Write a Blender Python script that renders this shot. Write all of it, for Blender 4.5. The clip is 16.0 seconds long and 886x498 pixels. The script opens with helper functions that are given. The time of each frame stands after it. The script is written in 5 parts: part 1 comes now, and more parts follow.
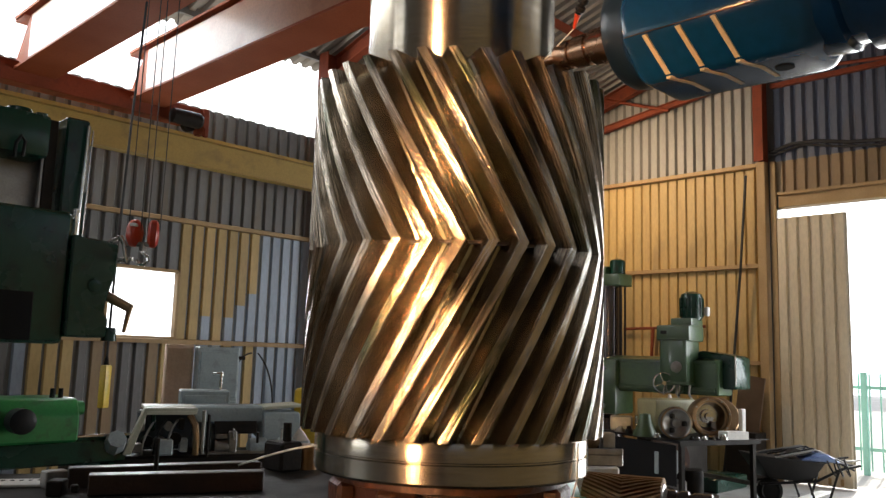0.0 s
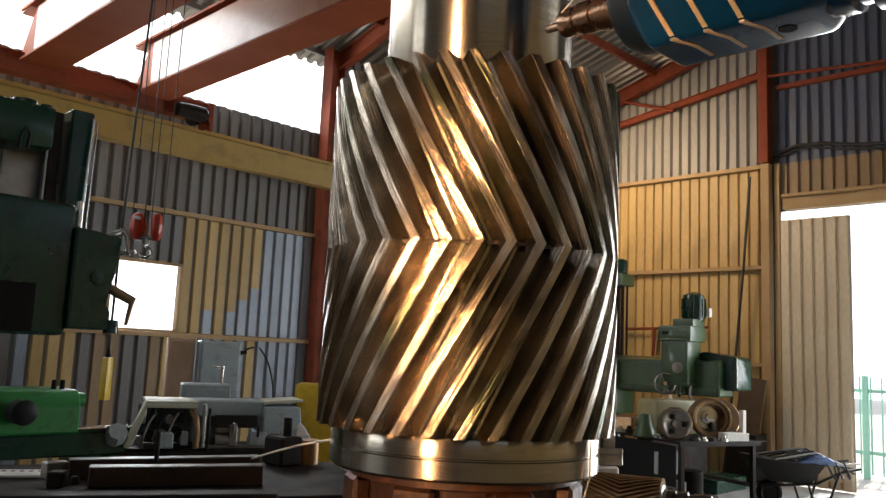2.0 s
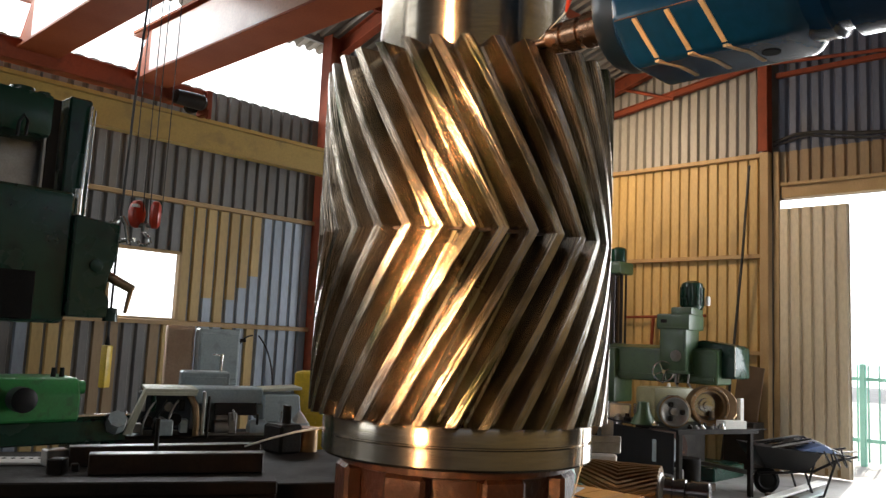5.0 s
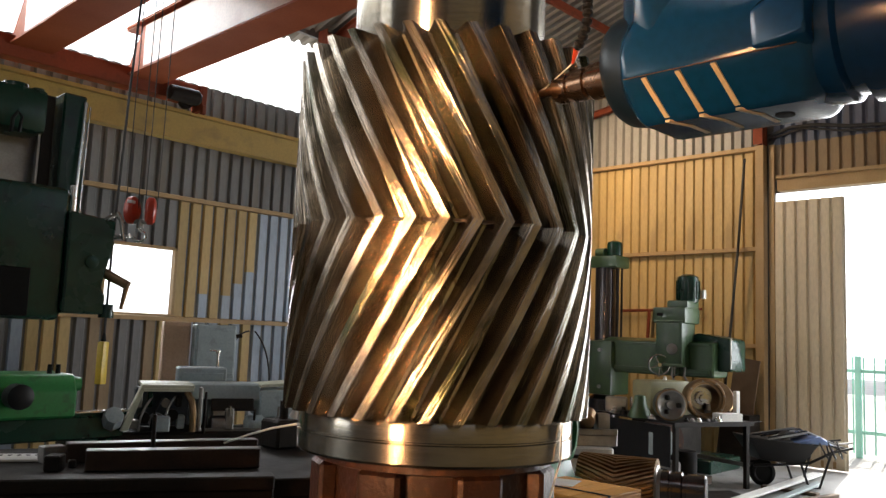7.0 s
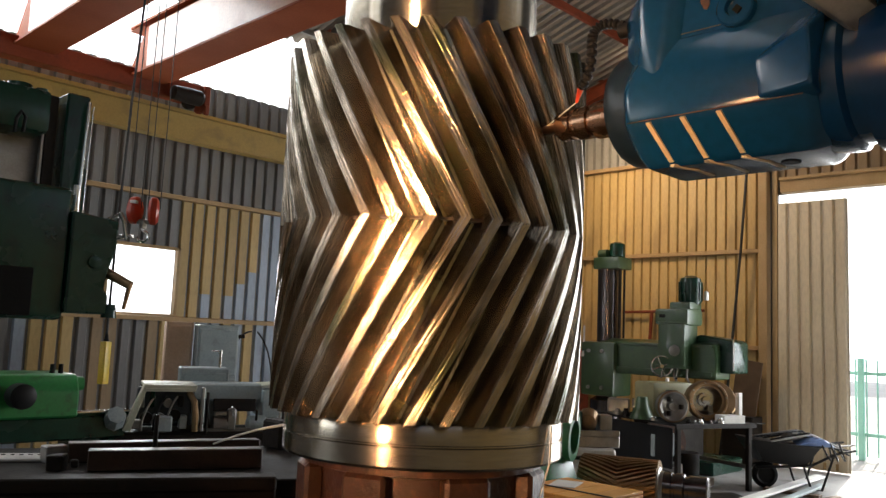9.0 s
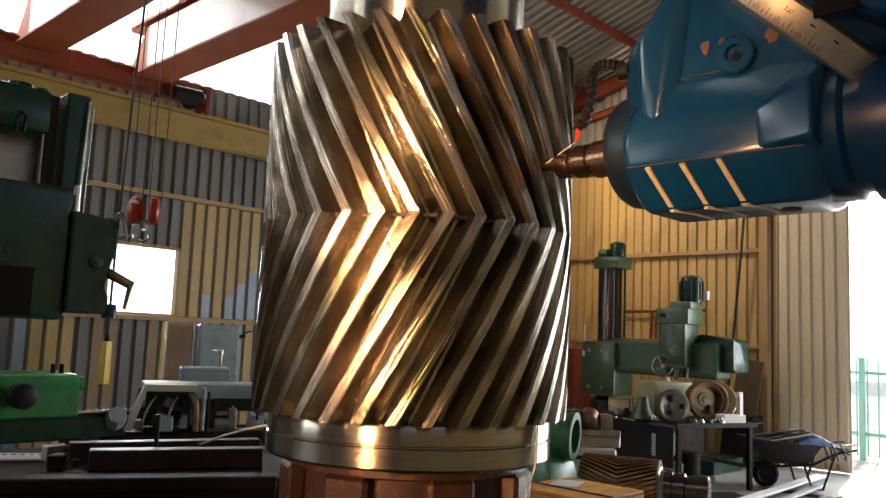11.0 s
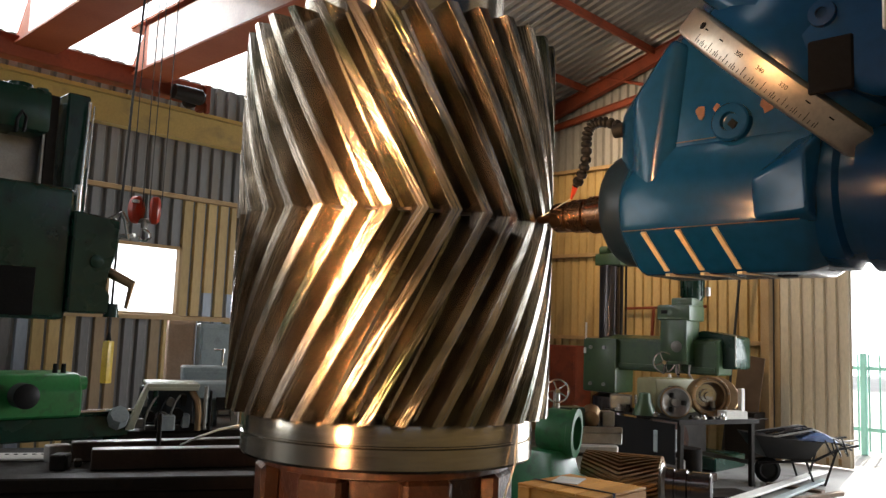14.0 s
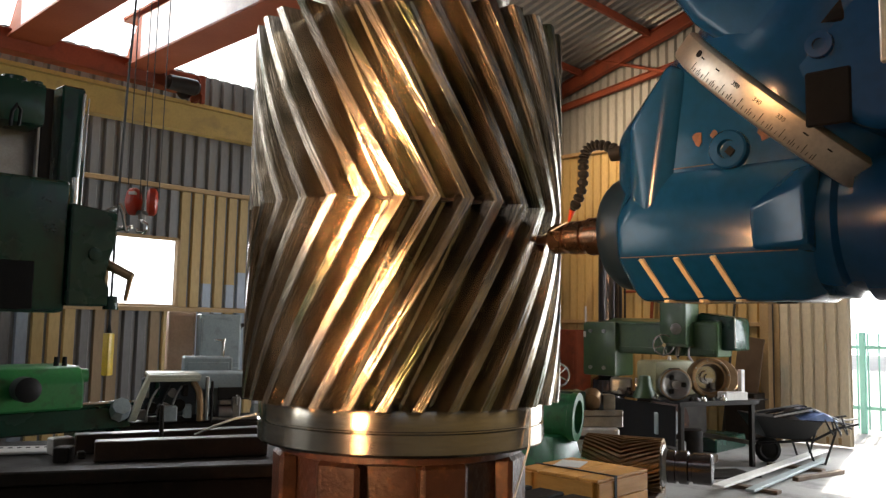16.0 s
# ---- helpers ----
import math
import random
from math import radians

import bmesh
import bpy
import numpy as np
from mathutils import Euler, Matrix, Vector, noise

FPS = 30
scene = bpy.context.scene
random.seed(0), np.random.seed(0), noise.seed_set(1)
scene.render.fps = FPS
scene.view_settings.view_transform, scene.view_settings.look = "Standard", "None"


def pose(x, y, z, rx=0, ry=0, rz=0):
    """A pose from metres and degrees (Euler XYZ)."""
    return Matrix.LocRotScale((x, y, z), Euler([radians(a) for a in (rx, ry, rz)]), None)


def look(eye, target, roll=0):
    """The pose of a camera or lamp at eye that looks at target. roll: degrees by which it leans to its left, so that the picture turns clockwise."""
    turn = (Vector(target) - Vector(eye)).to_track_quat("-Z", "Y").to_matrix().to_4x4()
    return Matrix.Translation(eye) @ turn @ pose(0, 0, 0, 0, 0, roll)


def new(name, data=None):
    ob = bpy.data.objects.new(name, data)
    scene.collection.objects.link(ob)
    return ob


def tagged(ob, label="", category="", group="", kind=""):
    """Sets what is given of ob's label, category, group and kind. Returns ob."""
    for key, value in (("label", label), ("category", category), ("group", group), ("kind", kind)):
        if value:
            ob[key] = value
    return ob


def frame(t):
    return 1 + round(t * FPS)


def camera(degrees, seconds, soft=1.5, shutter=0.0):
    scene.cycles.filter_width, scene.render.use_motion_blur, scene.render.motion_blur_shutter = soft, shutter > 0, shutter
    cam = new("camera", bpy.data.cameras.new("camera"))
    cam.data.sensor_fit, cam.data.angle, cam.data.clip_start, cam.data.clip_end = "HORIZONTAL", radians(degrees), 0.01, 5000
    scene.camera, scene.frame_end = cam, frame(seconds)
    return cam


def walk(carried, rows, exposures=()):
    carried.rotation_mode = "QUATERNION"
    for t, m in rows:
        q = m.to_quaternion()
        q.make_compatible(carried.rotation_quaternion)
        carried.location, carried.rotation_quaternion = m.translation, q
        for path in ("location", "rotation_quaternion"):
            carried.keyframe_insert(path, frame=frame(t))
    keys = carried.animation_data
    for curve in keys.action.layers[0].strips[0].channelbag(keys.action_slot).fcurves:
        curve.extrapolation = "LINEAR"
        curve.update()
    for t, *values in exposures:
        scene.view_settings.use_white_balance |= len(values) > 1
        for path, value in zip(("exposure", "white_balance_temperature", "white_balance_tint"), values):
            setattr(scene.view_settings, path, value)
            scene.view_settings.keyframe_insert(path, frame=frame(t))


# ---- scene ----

# ---------------------------------------------------------------- camera
EYE = (0.0, 0.0, 1.8)
# seconds, heading from the x axis, tilt upwards, lean (degrees)
TURNS = [
    (0, 44.146, 7.669, 1.707), (0.5, 44.157, 8.075, 2.057), (1, 44.313, 7.850, 2.325), (1.5, 44.202, 7.936, 2.360),
    (2, 44.333, 7.469, 2.534), (2.5, 44.259, 7.279, 2.421), (3, 44.210, 7.294, 2.625), (3.5, 44.152, 7.168, 2.952),
    (4, 44.447, 6.834, 2.987), (4.6, 44.35, 6.70, 2.75), (5.6, 44.08, 6.55, 2.30), (6.5, 43.952, 6.427, 1.979),
    (7, 43.929, 6.264, 2.254), (7.5, 44.037, 6.227, 2.190), (8, 44.037, 6.197, 2.264), (8.5, 44.103, 6.254, 2.139),
    (9, 44.106, 6.319, 2.421), (10.2, 44.13, 6.31, 2.40), (11.5, 44.149, 6.288, 2.371), (12, 44.144, 6.341, 2.355),
    (12.5, 44.308, 6.406, 2.375), (13, 44.502, 6.314, 2.210), (13.5, 44.324, 6.284, 2.145), (14, 44.207, 6.129, 2.080),
    (14.5, 44.141, 5.854, 2.015), (15, 44.094, 5.835, 1.916), (15.5, 44.070, 5.616, 1.772), (16, 44.073, 5.181, 1.077),
]


def heading(turn, tilt, lean):
    a, b = radians(turn), radians(tilt)
    way = Vector((math.cos(b) * math.cos(a), math.cos(b) * math.sin(a), math.sin(b)))
    return look(EYE, Vector(EYE) + way, lean)


cam = camera(57.74, 16.0, soft=1.4)
walk(cam, [(t, heading(a, b, c)) for t, a, b, c in TURNS], [(0, 0.54), (7, 0.57), (11.5, 0.65), (16, 0.74)])

# ---------------------------------------------------------------- light
SUN_AZ, SUN_EL = radians(12), radians(48)   # the sun stands outside the big door
world = bpy.data.worlds.new("sky")
scene.world = world
world.use_nodes = True
wn = world.node_tree.nodes
sky = wn.new("ShaderNodeTexSky")
sky.sky_type, sky.sun_disc = "NISHITA", False
sky.sun_elevation, sky.sun_rotation = SUN_EL, radians(90) - SUN_AZ
sky.air_density, sky.dust_density = 1.0, 3.0
world.node_tree.links.new(sky.outputs[0], wn["Background"].inputs[0])
wn["Background"].inputs[1].default_value = 0.15


def lamp(name, kind, energy, colour, m, **more):
    data = bpy.data.lights.new(name, kind)
    data.energy, data.color = energy, colour
    for k, v in more.items():
        if k == "size": data.size = v
        if k == "size_y": data.shape, data.size_y = "RECTANGLE", v
        if k == "angle": data.angle = v
        if k == "spread": data.spread = v
        if k == "spot": data.spot_size, data.spot_blend = v, 0.6
        if k == "radius": data.shadow_soft_size = v
        if k == "blend": data.spot_blend = v
    ob = new(name, data)
    ob.matrix_world = m
    return ob


sun_way = Vector((math.cos(SUN_EL) * math.cos(SUN_AZ), math.cos(SUN_EL) * math.sin(SUN_AZ), math.sin(SUN_EL)))
lamp("sun", "SUN", 5.0, (1.0, 0.94, 0.85), look(sun_way * 40, (0, 0, 0)), angle=radians(0.53))
# skylight entering by the openings
lamp("door_daylight", "AREA", 330, (0.93, 0.97, 1.0), look((13.1, 1.6, 2.2), (0, 1.6, 1.6)), size=4.6, size_y=4.0)
lamp("clerestory_daylight", "AREA", 240, (0.95, 0.98, 1.0), look((1.0, 9.85, 5.8), (1.0, 0, 2.4)), size=12.0, size_y=1.2)
lamp("window_daylight", "AREA", 22, (0.95, 0.98, 1.0), look((4.75, 9.85, 2.4), (4.75, 0, 1.6)), size=0.9, size_y=0.85)
# added fill from behind the camera; its south opening is unseen
lamp("south_fill_light", "AREA", 10, (0.95, 0.98, 1.0), look((2.0, -5.4, 5.75), (2.0, 2, 2.0)), size=14.0, size_y=1.1)
# warm floodlight behind the camera; a warm wall fill, added, high in the corner
# added fill at an unseen west opening, for reflections on the gear's left
lamp("west_fill_light", "AREA", 45, (0.97, 0.98, 1.0), look((-6.9, 8.0, 3.6), (0, 4.0, 2.4)), size=3.0, size_y=2.8)
lamp("rooflight_daylight", "AREA", 28, (0.98, 0.98, 0.96), look((-2.0, 2.1, 8.5), (-2.0, 2.0, 0)), size=2.5, size_y=2.5)
lamp("work_lamp_bulb", "AREA", 14, (1.0, 0.54, 0.25), look((-1.98, 0.74, 2.15), (1.98, 1.72, 2.2)), size=0.40, size_y=0.85, spread=radians(38))
# no lamp known here: added to brighten the door wall, hidden by the gear
lamp("wall_fill_light", "SPOT", 390, (1.0, 0.73, 0.46), look((10.25, 8.1, 6.0), (13.2, 6.9, 4.7)), spot=radians(118), radius=0.15, blend=1.0)

# ---------------------------------------------------------------- materials
MATS = {}


def material(name, base, rough=0.5, metal=0.0, other=None, mix=0.35, scale=3.0, fine=60.0, bump=0.15, each=0.0,
             aniso=0.0, stretch=(1, 1, 1), glow=0.0, dirt=None, dirt_amount=0.0, coat=0.0, uv=False, wave=0.0, spread=2.7, gloss=0.5, grain=None, shift=False):
    """Two scales of variation, optional dirt and a tint for each piece."""
    if name in MATS:
        return MATS[name]
    m = bpy.data.materials.new(name)
    m.use_nodes = True
    n, ln = m.node_tree.nodes, m.node_tree.links
    b = n["Principled BSDF"]
    co = n.new("ShaderNodeTexCoord")
    mp = n.new("ShaderNodeMapping")
    mp.inputs["Scale"].default_value = stretch
    place = co.outputs["UV" if uv else "Object"]
    if shift:
        own = n.new("ShaderNodeObjectInfo")
        far = n.new("ShaderNodeVectorMath")
        far.operation = "MULTIPLY"
        far.inputs[1].default_value = (37, 53, 0)
        ln.new(own.outputs["Random"], far.inputs[0])
        moved = n.new("ShaderNodeVectorMath")
        ln.new(place, moved.inputs[0])
        ln.new(far.outputs[0], moved.inputs[1])
        place = moved.outputs[0]
    ln.new(place, mp.inputs[0])
    mg = mp
    if grain:
        mg = n.new("ShaderNodeMapping")
        mg.inputs["Scale"].default_value = grain
        ln.new(place, mg.inputs[0])

    def noise_tex(s, detail=5, source=mp):
        t = n.new("ShaderNodeTexNoise")
        t.inputs["Scale"].default_value, t.inputs["Detail"].default_value = s, detail
        ln.new(source.outputs[0], t.inputs["Vector"])
        return t

    def mixer(fac, a, c, amount):
        x = n.new("ShaderNodeMix")
        x.data_type = "RGBA"
        f = n.new("ShaderNodeMath")
        f.operation, f.use_clamp = "MULTIPLY", True
        f.inputs[1].default_value = amount
        ln.new(fac, f.inputs[0])
        ln.new(f.outputs[0], x.inputs[0])
        for sock, v in ((x.inputs[6], a), (x.inputs[7], c)):
            if isinstance(v, tuple):
                sock.default_value = (*v, 1)
            else:
                ln.new(v, sock)
        return x.outputs[2]

    def ramp(fac, lo, hi):
        r = n.new("ShaderNodeMapRange")
        r.inputs["From Min"].default_value, r.inputs["From Max"].default_value = lo, hi
        ln.new(fac, r.inputs[0])
        return r.outputs[0]

    big, small = noise_tex(scale), noise_tex(fine, 3, mg)
    other = other or tuple(c * 0.6 for c in base)
    col = mixer(ramp(big.outputs[0], 0.38, 0.66), base, other, mix)
    col = mixer(ramp(small.outputs[0], 0.4, 0.7), col, tuple(c * 0.55 for c in base), 0.3)
    if dirt:
        spots = noise_tex(scale * spread, 8)
        col = mixer(ramp(spots.outputs[0], 0.54, 0.68), col, dirt, dirt_amount)
    if each:
        info = n.new("ShaderNodeObjectInfo")
        hsv = n.new("ShaderNodeHueSaturation")
        hsv.inputs["Fac"].default_value = 1.0
        v = n.new("ShaderNodeMapRange")
        v.inputs["To Min"].default_value, v.inputs["To Max"].default_value = 1 - each, 1 + each
        ln.new(info.outputs["Random"], v.inputs[0])
        ln.new(v.outputs[0], hsv.inputs["Value"])
        ln.new(col, hsv.inputs["Color"])
        col = hsv.outputs[0]
    ln.new(col, b.inputs["Base Color"])
    rr = n.new("ShaderNodeMapRange")
    rr.inputs["To Min"].default_value, rr.inputs["To Max"].default_value = rough * 0.75, min(1, rough * 1.3)
    ln.new(big.outputs[0], rr.inputs[0])
    ln.new(rr.outputs[0], b.inputs["Roughness"])
    b.inputs["Metallic"].default_value = metal
    b.inputs["Specular IOR Level"].default_value = gloss
    b.inputs["Coat Weight"].default_value = coat
    b.inputs["Coat Roughness"].default_value = 0.12
    if aniso:
        b.inputs["Anisotropic"].default_value = aniso
        tg = n.new("ShaderNodeTangent")
        tg.direction_type, tg.axis = "RADIAL", "Z"
        ln.new(tg.outputs[0], b.inputs["Tangent"])
        b.inputs["Anisotropic Rotation"].default_value = 0.25
    if bump:
        bp = n.new("ShaderNodeBump")
        bp.inputs["Strength"].default_value, bp.inputs["Distance"].default_value = bump, 0.01
        ln.new(small.outputs[0], bp.inputs["Height"])
        if wave:
            wv = n.new("ShaderNodeBump")
            wv.inputs["Strength"].default_value, wv.inputs["Distance"].default_value = wave, 0.02
            ln.new(big.outputs[0], wv.inputs["Height"])
            ln.new(wv.outputs[0], bp.inputs["Normal"])
        ln.new(bp.outputs[0], b.inputs["Normal"])
    if glow:
        b.inputs["Emission Color"].default_value = (*base, 1)
        b.inputs["Emission Strength"].default_value = glow
    MATS[name] = m
    return m


steel_tooth = material("milled_steel", (0.53, 0.46, 0.37), 0.23, 1.0, (0.05, 0.038, 0.025), 0.95, 12, 150, 0.42, each=0.25,
                       dirt=(0.035, 0.075, 0.022), dirt_amount=0.5, stretch=(1, 0.4, 1), uv=True, wave=0.5, spread=0.5, grain=(1, 0.03, 1), shift=True)
steel_root = material("darker_gullet_steel", (0.34, 0.31, 0.25), 0.25, 1.0, (0.20, 0.20, 0.12), 0.7, 9, 80, 0.15, stretch=(1, 1, 0.4))
steel_turned = material("turned_steel", (0.42, 0.37, 0.30), 0.22, 1.0, (0.30, 0.26, 0.2), 0.5, 5, 12, 0.02, aniso=0.85,
                        stretch=(1, 1, 10), dirt=(0.26, 0.22, 0.12), dirt_amount=0.4)
steel_dull = material("dull_steel", (0.36, 0.35, 0.33), 0.38, 1.0, (0.2, 0.18, 0.16), 0.6, 6, 70, 0.1)
steel_bright = material("bright_steel", (0.7, 0.69, 0.66), 0.2, 1.0, (0.5, 0.48, 0.44), 0.4, 8, 90, 0.05)
steel_black = material("blackened_steel", (0.02, 0.016, 0.013), 0.5, 0.0, (0.011, 0.009, 0.008), 0.6, 6, 70, 0.2,
                       dirt=(0.03, 0.02, 0.013), dirt_amount=0.4, gloss=0.12)
arbor_steel = material("bronze_toned_arbor_steel", (0.40, 0.25, 0.16), 0.27, 1.0, (0.2, 0.12, 0.08), 0.6, 14, 80, 0.06)
column_steel = material("dark_polished_steel", (0.10, 0.09, 0.09), 0.22, 0.9, (0.06, 0.05, 0.05), 0.6, 5, 60, 0.05)
bar_and_ledge_steel = material("oily_bar_and_dulled_ledge_steel", (0.05, 0.03, 0.022), 0.4, 0.3, (0.02, 0.014, 0.011), 0.6, 8, 60, 0.2, gloss=0.4)
rust = material("rusty_iron", (0.05, 0.018, 0.008), 0.45, 0.3, (0.025, 0.01, 0.006), 0.7, 6, 50, 0.5,
                dirt=(0.16, 0.06, 0.016), dirt_amount=0.45)
blue_paint = material("blue_machine_enamel", (0.004, 0.040, 0.108), 0.22, 0.0, (0.003, 0.032, 0.088), 0.6, 3, 40, 0.05,
                      dirt=(0.006, 0.03, 0.066), dirt_amount=0.35, coat=0.12, gloss=0.35)
blue_dark = material("dark_blue_enamel", (0.004, 0.034, 0.10), 0.26, 0.0, (0.005, 0.026, 0.06), 0.6, 3, 40, 0.05, coat=0.4)
stripe_paint = material("cream_stripe_paint", (0.50, 0.41, 0.26), 0.5, 0.0, (0.5, 0.33, 0.12), 0.4, 20, 90, 0.1)
chip_paint = material("orange_primer_chip", (0.12, 0.045, 0.018), 0.6, 0, (0.08, 0.03, 0.014), 0.5, 30, 100, 0.2)
scale_metal = material("engraved_scale_metal", (0.62, 0.55, 0.44), 0.36, 0.9, (0.45, 0.38, 0.28), 0.5, 8, 90, 0.05)
# black for scale marks and fittings; also painted as shade in recesses and holes
ink_and_shade = material("black_ink_and_shade", (0.01, 0.009, 0.008), 0.8, gloss=0.08)
green_dark = material("dark_green_enamel", (0.005, 0.034, 0.020), 0.26, 0.0, (0.004, 0.026, 0.018), 0.6, 3, 40, 0.08,
                      dirt=(0.004, 0.009, 0.007), dirt_amount=0.5, coat=0.05, gloss=0.4)
green_mid = material("machine_green_enamel", (0.042, 0.088, 0.032), 0.38, 0.0, (0.028, 0.06, 0.022), 0.6, 4, 40, 0.08,
                     dirt=(0.025, 0.05, 0.03), dirt_amount=0.6, coat=0.2)
green_bright = material("bright_green_enamel", (0.022, 0.2, 0.05), 0.36, 0.0, (0.014, 0.13, 0.035), 0.5, 4, 40, 0.08,
                        dirt=(0.02, 0.06, 0.02), dirt_amount=0.6, coat=0.2)
grey_paint = material("pale_grey_enamel", (0.36, 0.42, 0.43), 0.45, 0.0, (0.28, 0.33, 0.34), 0.6, 4, 50, 0.1,
                      dirt=(0.16, 0.17, 0.16), dirt_amount=0.35)
cream_paint = material("cream_cover_paint", (0.52, 0.52, 0.40), 0.5, 0.0, (0.4, 0.4, 0.3), 0.5, 4, 50, 0.1)
khaki_paint = material("khaki_machine_paint", (0.30, 0.28, 0.14), 0.5, 0.0, (0.2, 0.18, 0.1), 0.5, 6, 50, 0.15)
oxide_red = material("red_oxide_steel_paint", (0.25, 0.055, 0.024), 0.65, 0.0, (0.15, 0.04, 0.022), 0.6, 2, 40, 0.12,
                     dirt=(0.08, 0.03, 0.02), dirt_amount=0.5, gloss=0.2)
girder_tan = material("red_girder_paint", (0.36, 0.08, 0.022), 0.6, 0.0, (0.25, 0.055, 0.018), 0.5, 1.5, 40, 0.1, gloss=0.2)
# same red paint made paler: daylight's grazing sheen is put into the colour
girder_web_sheen = material("red_girder_paint_with_sheen", (0.62, 0.34, 0.19), 0.3, 0.0, (0.48, 0.22, 0.11), 0.6, 0.9, 40, 0.1, coat=0.3, gloss=0.35,
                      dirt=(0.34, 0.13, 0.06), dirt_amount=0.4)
beam_yellow = material("ochre_beam_paint", (0.42, 0.28, 0.07), 0.5, 0.0, (0.34, 0.22, 0.06), 0.5, 1.5, 40, 0.1,
                       dirt=(0.18, 0.12, 0.05), dirt_amount=0.5)
girt_paint = material("tan_girt_paint", (0.42, 0.28, 0.13), 0.6, 0.0, (0.32, 0.2, 0.09), 0.5, 3, 40, 0.15)
sheet_yellow = material("ochre_painted_sheet", (0.52, 0.37, 0.15), 0.55, 0.0, (0.42, 0.29, 0.11), 0.6, 1.3, 30, 0.1,
                        each=0.14, dirt=(0.24, 0.16, 0.07), dirt_amount=0.5, stretch=(1, 1, 0.3))
sheet_grey = material("galvanised_grey_sheet", (0.175, 0.172, 0.168), 0.5, 0.2, (0.12, 0.12, 0.118), 0.6, 1.3, 30, 0.1,
                      each=0.2, dirt=(0.15, 0.12, 0.08), dirt_amount=0.5, stretch=(1, 1, 0.3))
sheet_blue = material("blue_grey_sheet", (0.36, 0.42, 0.50), 0.5, 0.1, (0.27, 0.32, 0.38), 0.6, 1.3, 30, 0.1,
                      each=0.15, dirt=(0.3, 0.24, 0.12), dirt_amount=0.4, stretch=(1, 1, 0.3))
sheet_dun = material("brown_stained_sheet", (0.27, 0.18, 0.09), 0.55, 0.0, (0.2, 0.15, 0.09), 0.6, 1.3, 30, 0.1, each=0.25, stretch=(1, 1, 0.3))
sheet_tan = material("tan_door_sheet", (0.70, 0.61, 0.45), 0.5, 0.0, (0.58, 0.49, 0.34), 0.6, 1.3, 30, 0.1, each=0.06, stretch=(1, 1, 0.3))
sheet_pale = material("pale_grey_sheet", (0.31, 0.30, 0.275), 0.5, 0.0, (0.22, 0.21, 0.19), 0.6, 1.3, 30, 0.1,
                      each=0.1, stretch=(1, 1, 0.3))
sheet_slate = material("slate_blue_sheet", (0.09, 0.105, 0.15), 0.5, 0.1, (0.10, 0.11, 0.14), 0.6, 1.3, 30, 0.1,
                       each=0.15, dirt=(0.10, 0.085, 0.07), dirt_amount=0.4, stretch=(1, 1, 0.3))
sheet_roof = material("dark_roof_sheet", (0.28, 0.255, 0.22), 0.38, 0.4, (0.16, 0.145, 0.13), 0.6, 1.0, 30, 0.1, each=0.2)
concrete = material("worn_concrete", (0.36, 0.35, 0.33), 0.6, 0.0, (0.2, 0.19, 0.18), 0.7, 0.8, 30, 0.3,
                    dirt=(0.08, 0.075, 0.07), dirt_amount=0.7)
gravel = material("pale_yard_ground", (0.42, 0.41, 0.38), 0.9, 0.0, (0.32, 0.31, 0.28), 0.6, 0.5, 20, 0.4)
wood = material("orange_crate_wood", (0.68, 0.32, 0.055), 0.6, 0.0, (0.54, 0.24, 0.04), 0.6, 5, 60, 0.25, each=0.15,
                stretch=(1, 1, 6))
wood_dark = material("oily_timber", (0.13, 0.08, 0.045), 0.7, 0.0, (0.08, 0.05, 0.03), 0.6, 5, 60, 0.3)
dark_grey_paint = material("dark_slate_paint", (0.05, 0.06, 0.07), 0.45, 0.0, (0.035, 0.04, 0.045), 0.5, 6, 60, 0.1)
black_paint = material("black_machine_paint", (0.012, 0.012, 0.013), 0.45, 0.0, (0.02, 0.018, 0.016), 0.5, 6, 60, 0.1, gloss=0.2)
rubber = material("black_rubber", (0.008, 0.008, 0.008), 0.6, gloss=0.2)
nozzle_red = material("red_plastic", (0.55, 0.06, 0.02), 0.4, 0, (0.4, 0.04, 0.015), 0.4, 20, 90, 0.05)
hook_red = material("red_hook_enamel", (0.46, 0.035, 0.010), 0.35, 0, (0.36, 0.025, 0.008), 0.5, 12, 60, 0.08, coat=0.1)
pendant_yellow = material("yellow_plastic", (0.74, 0.50, 0.03), 0.4, 0, (0.5, 0.34, 0.02), 0.5, 12, 60, 0.05)
cable_black = material("black_cable", (0.02, 0.018, 0.016), 0.6)
wire_rope = material("steel_wire_rope", (0.035, 0.03, 0.026), 0.6, 0.2)
wire_white = material("pale_wire", (0.6, 0.58, 0.52), 0.4)
coolant = material("milky_coolant", (0.8, 0.78, 0.7), 0.2)
fence_green = material("green_fence_paint", (0.36, 0.74, 0.62), 0.5)
blue_cloth = material("blue_plastic_sheet", (0.10, 0.17, 0.38), 0.5, 0, (0.2, 0.28, 0.45), 0.5, 12, 50, 0.3)
cardboard = material("brown_board", (0.60, 0.42, 0.29), 0.75, 0, (0.45, 0.28, 0.17), 0.5, 3, 50, 0.15)
paper = material("white_card", (0.75, 0.73, 0.68), 0.6)
brass = material("oiled_brown_bronze", (0.34, 0.22, 0.12), 0.35, 0.9, (0.18, 0.11, 0.06), 0.6, 8, 60, 0.12)

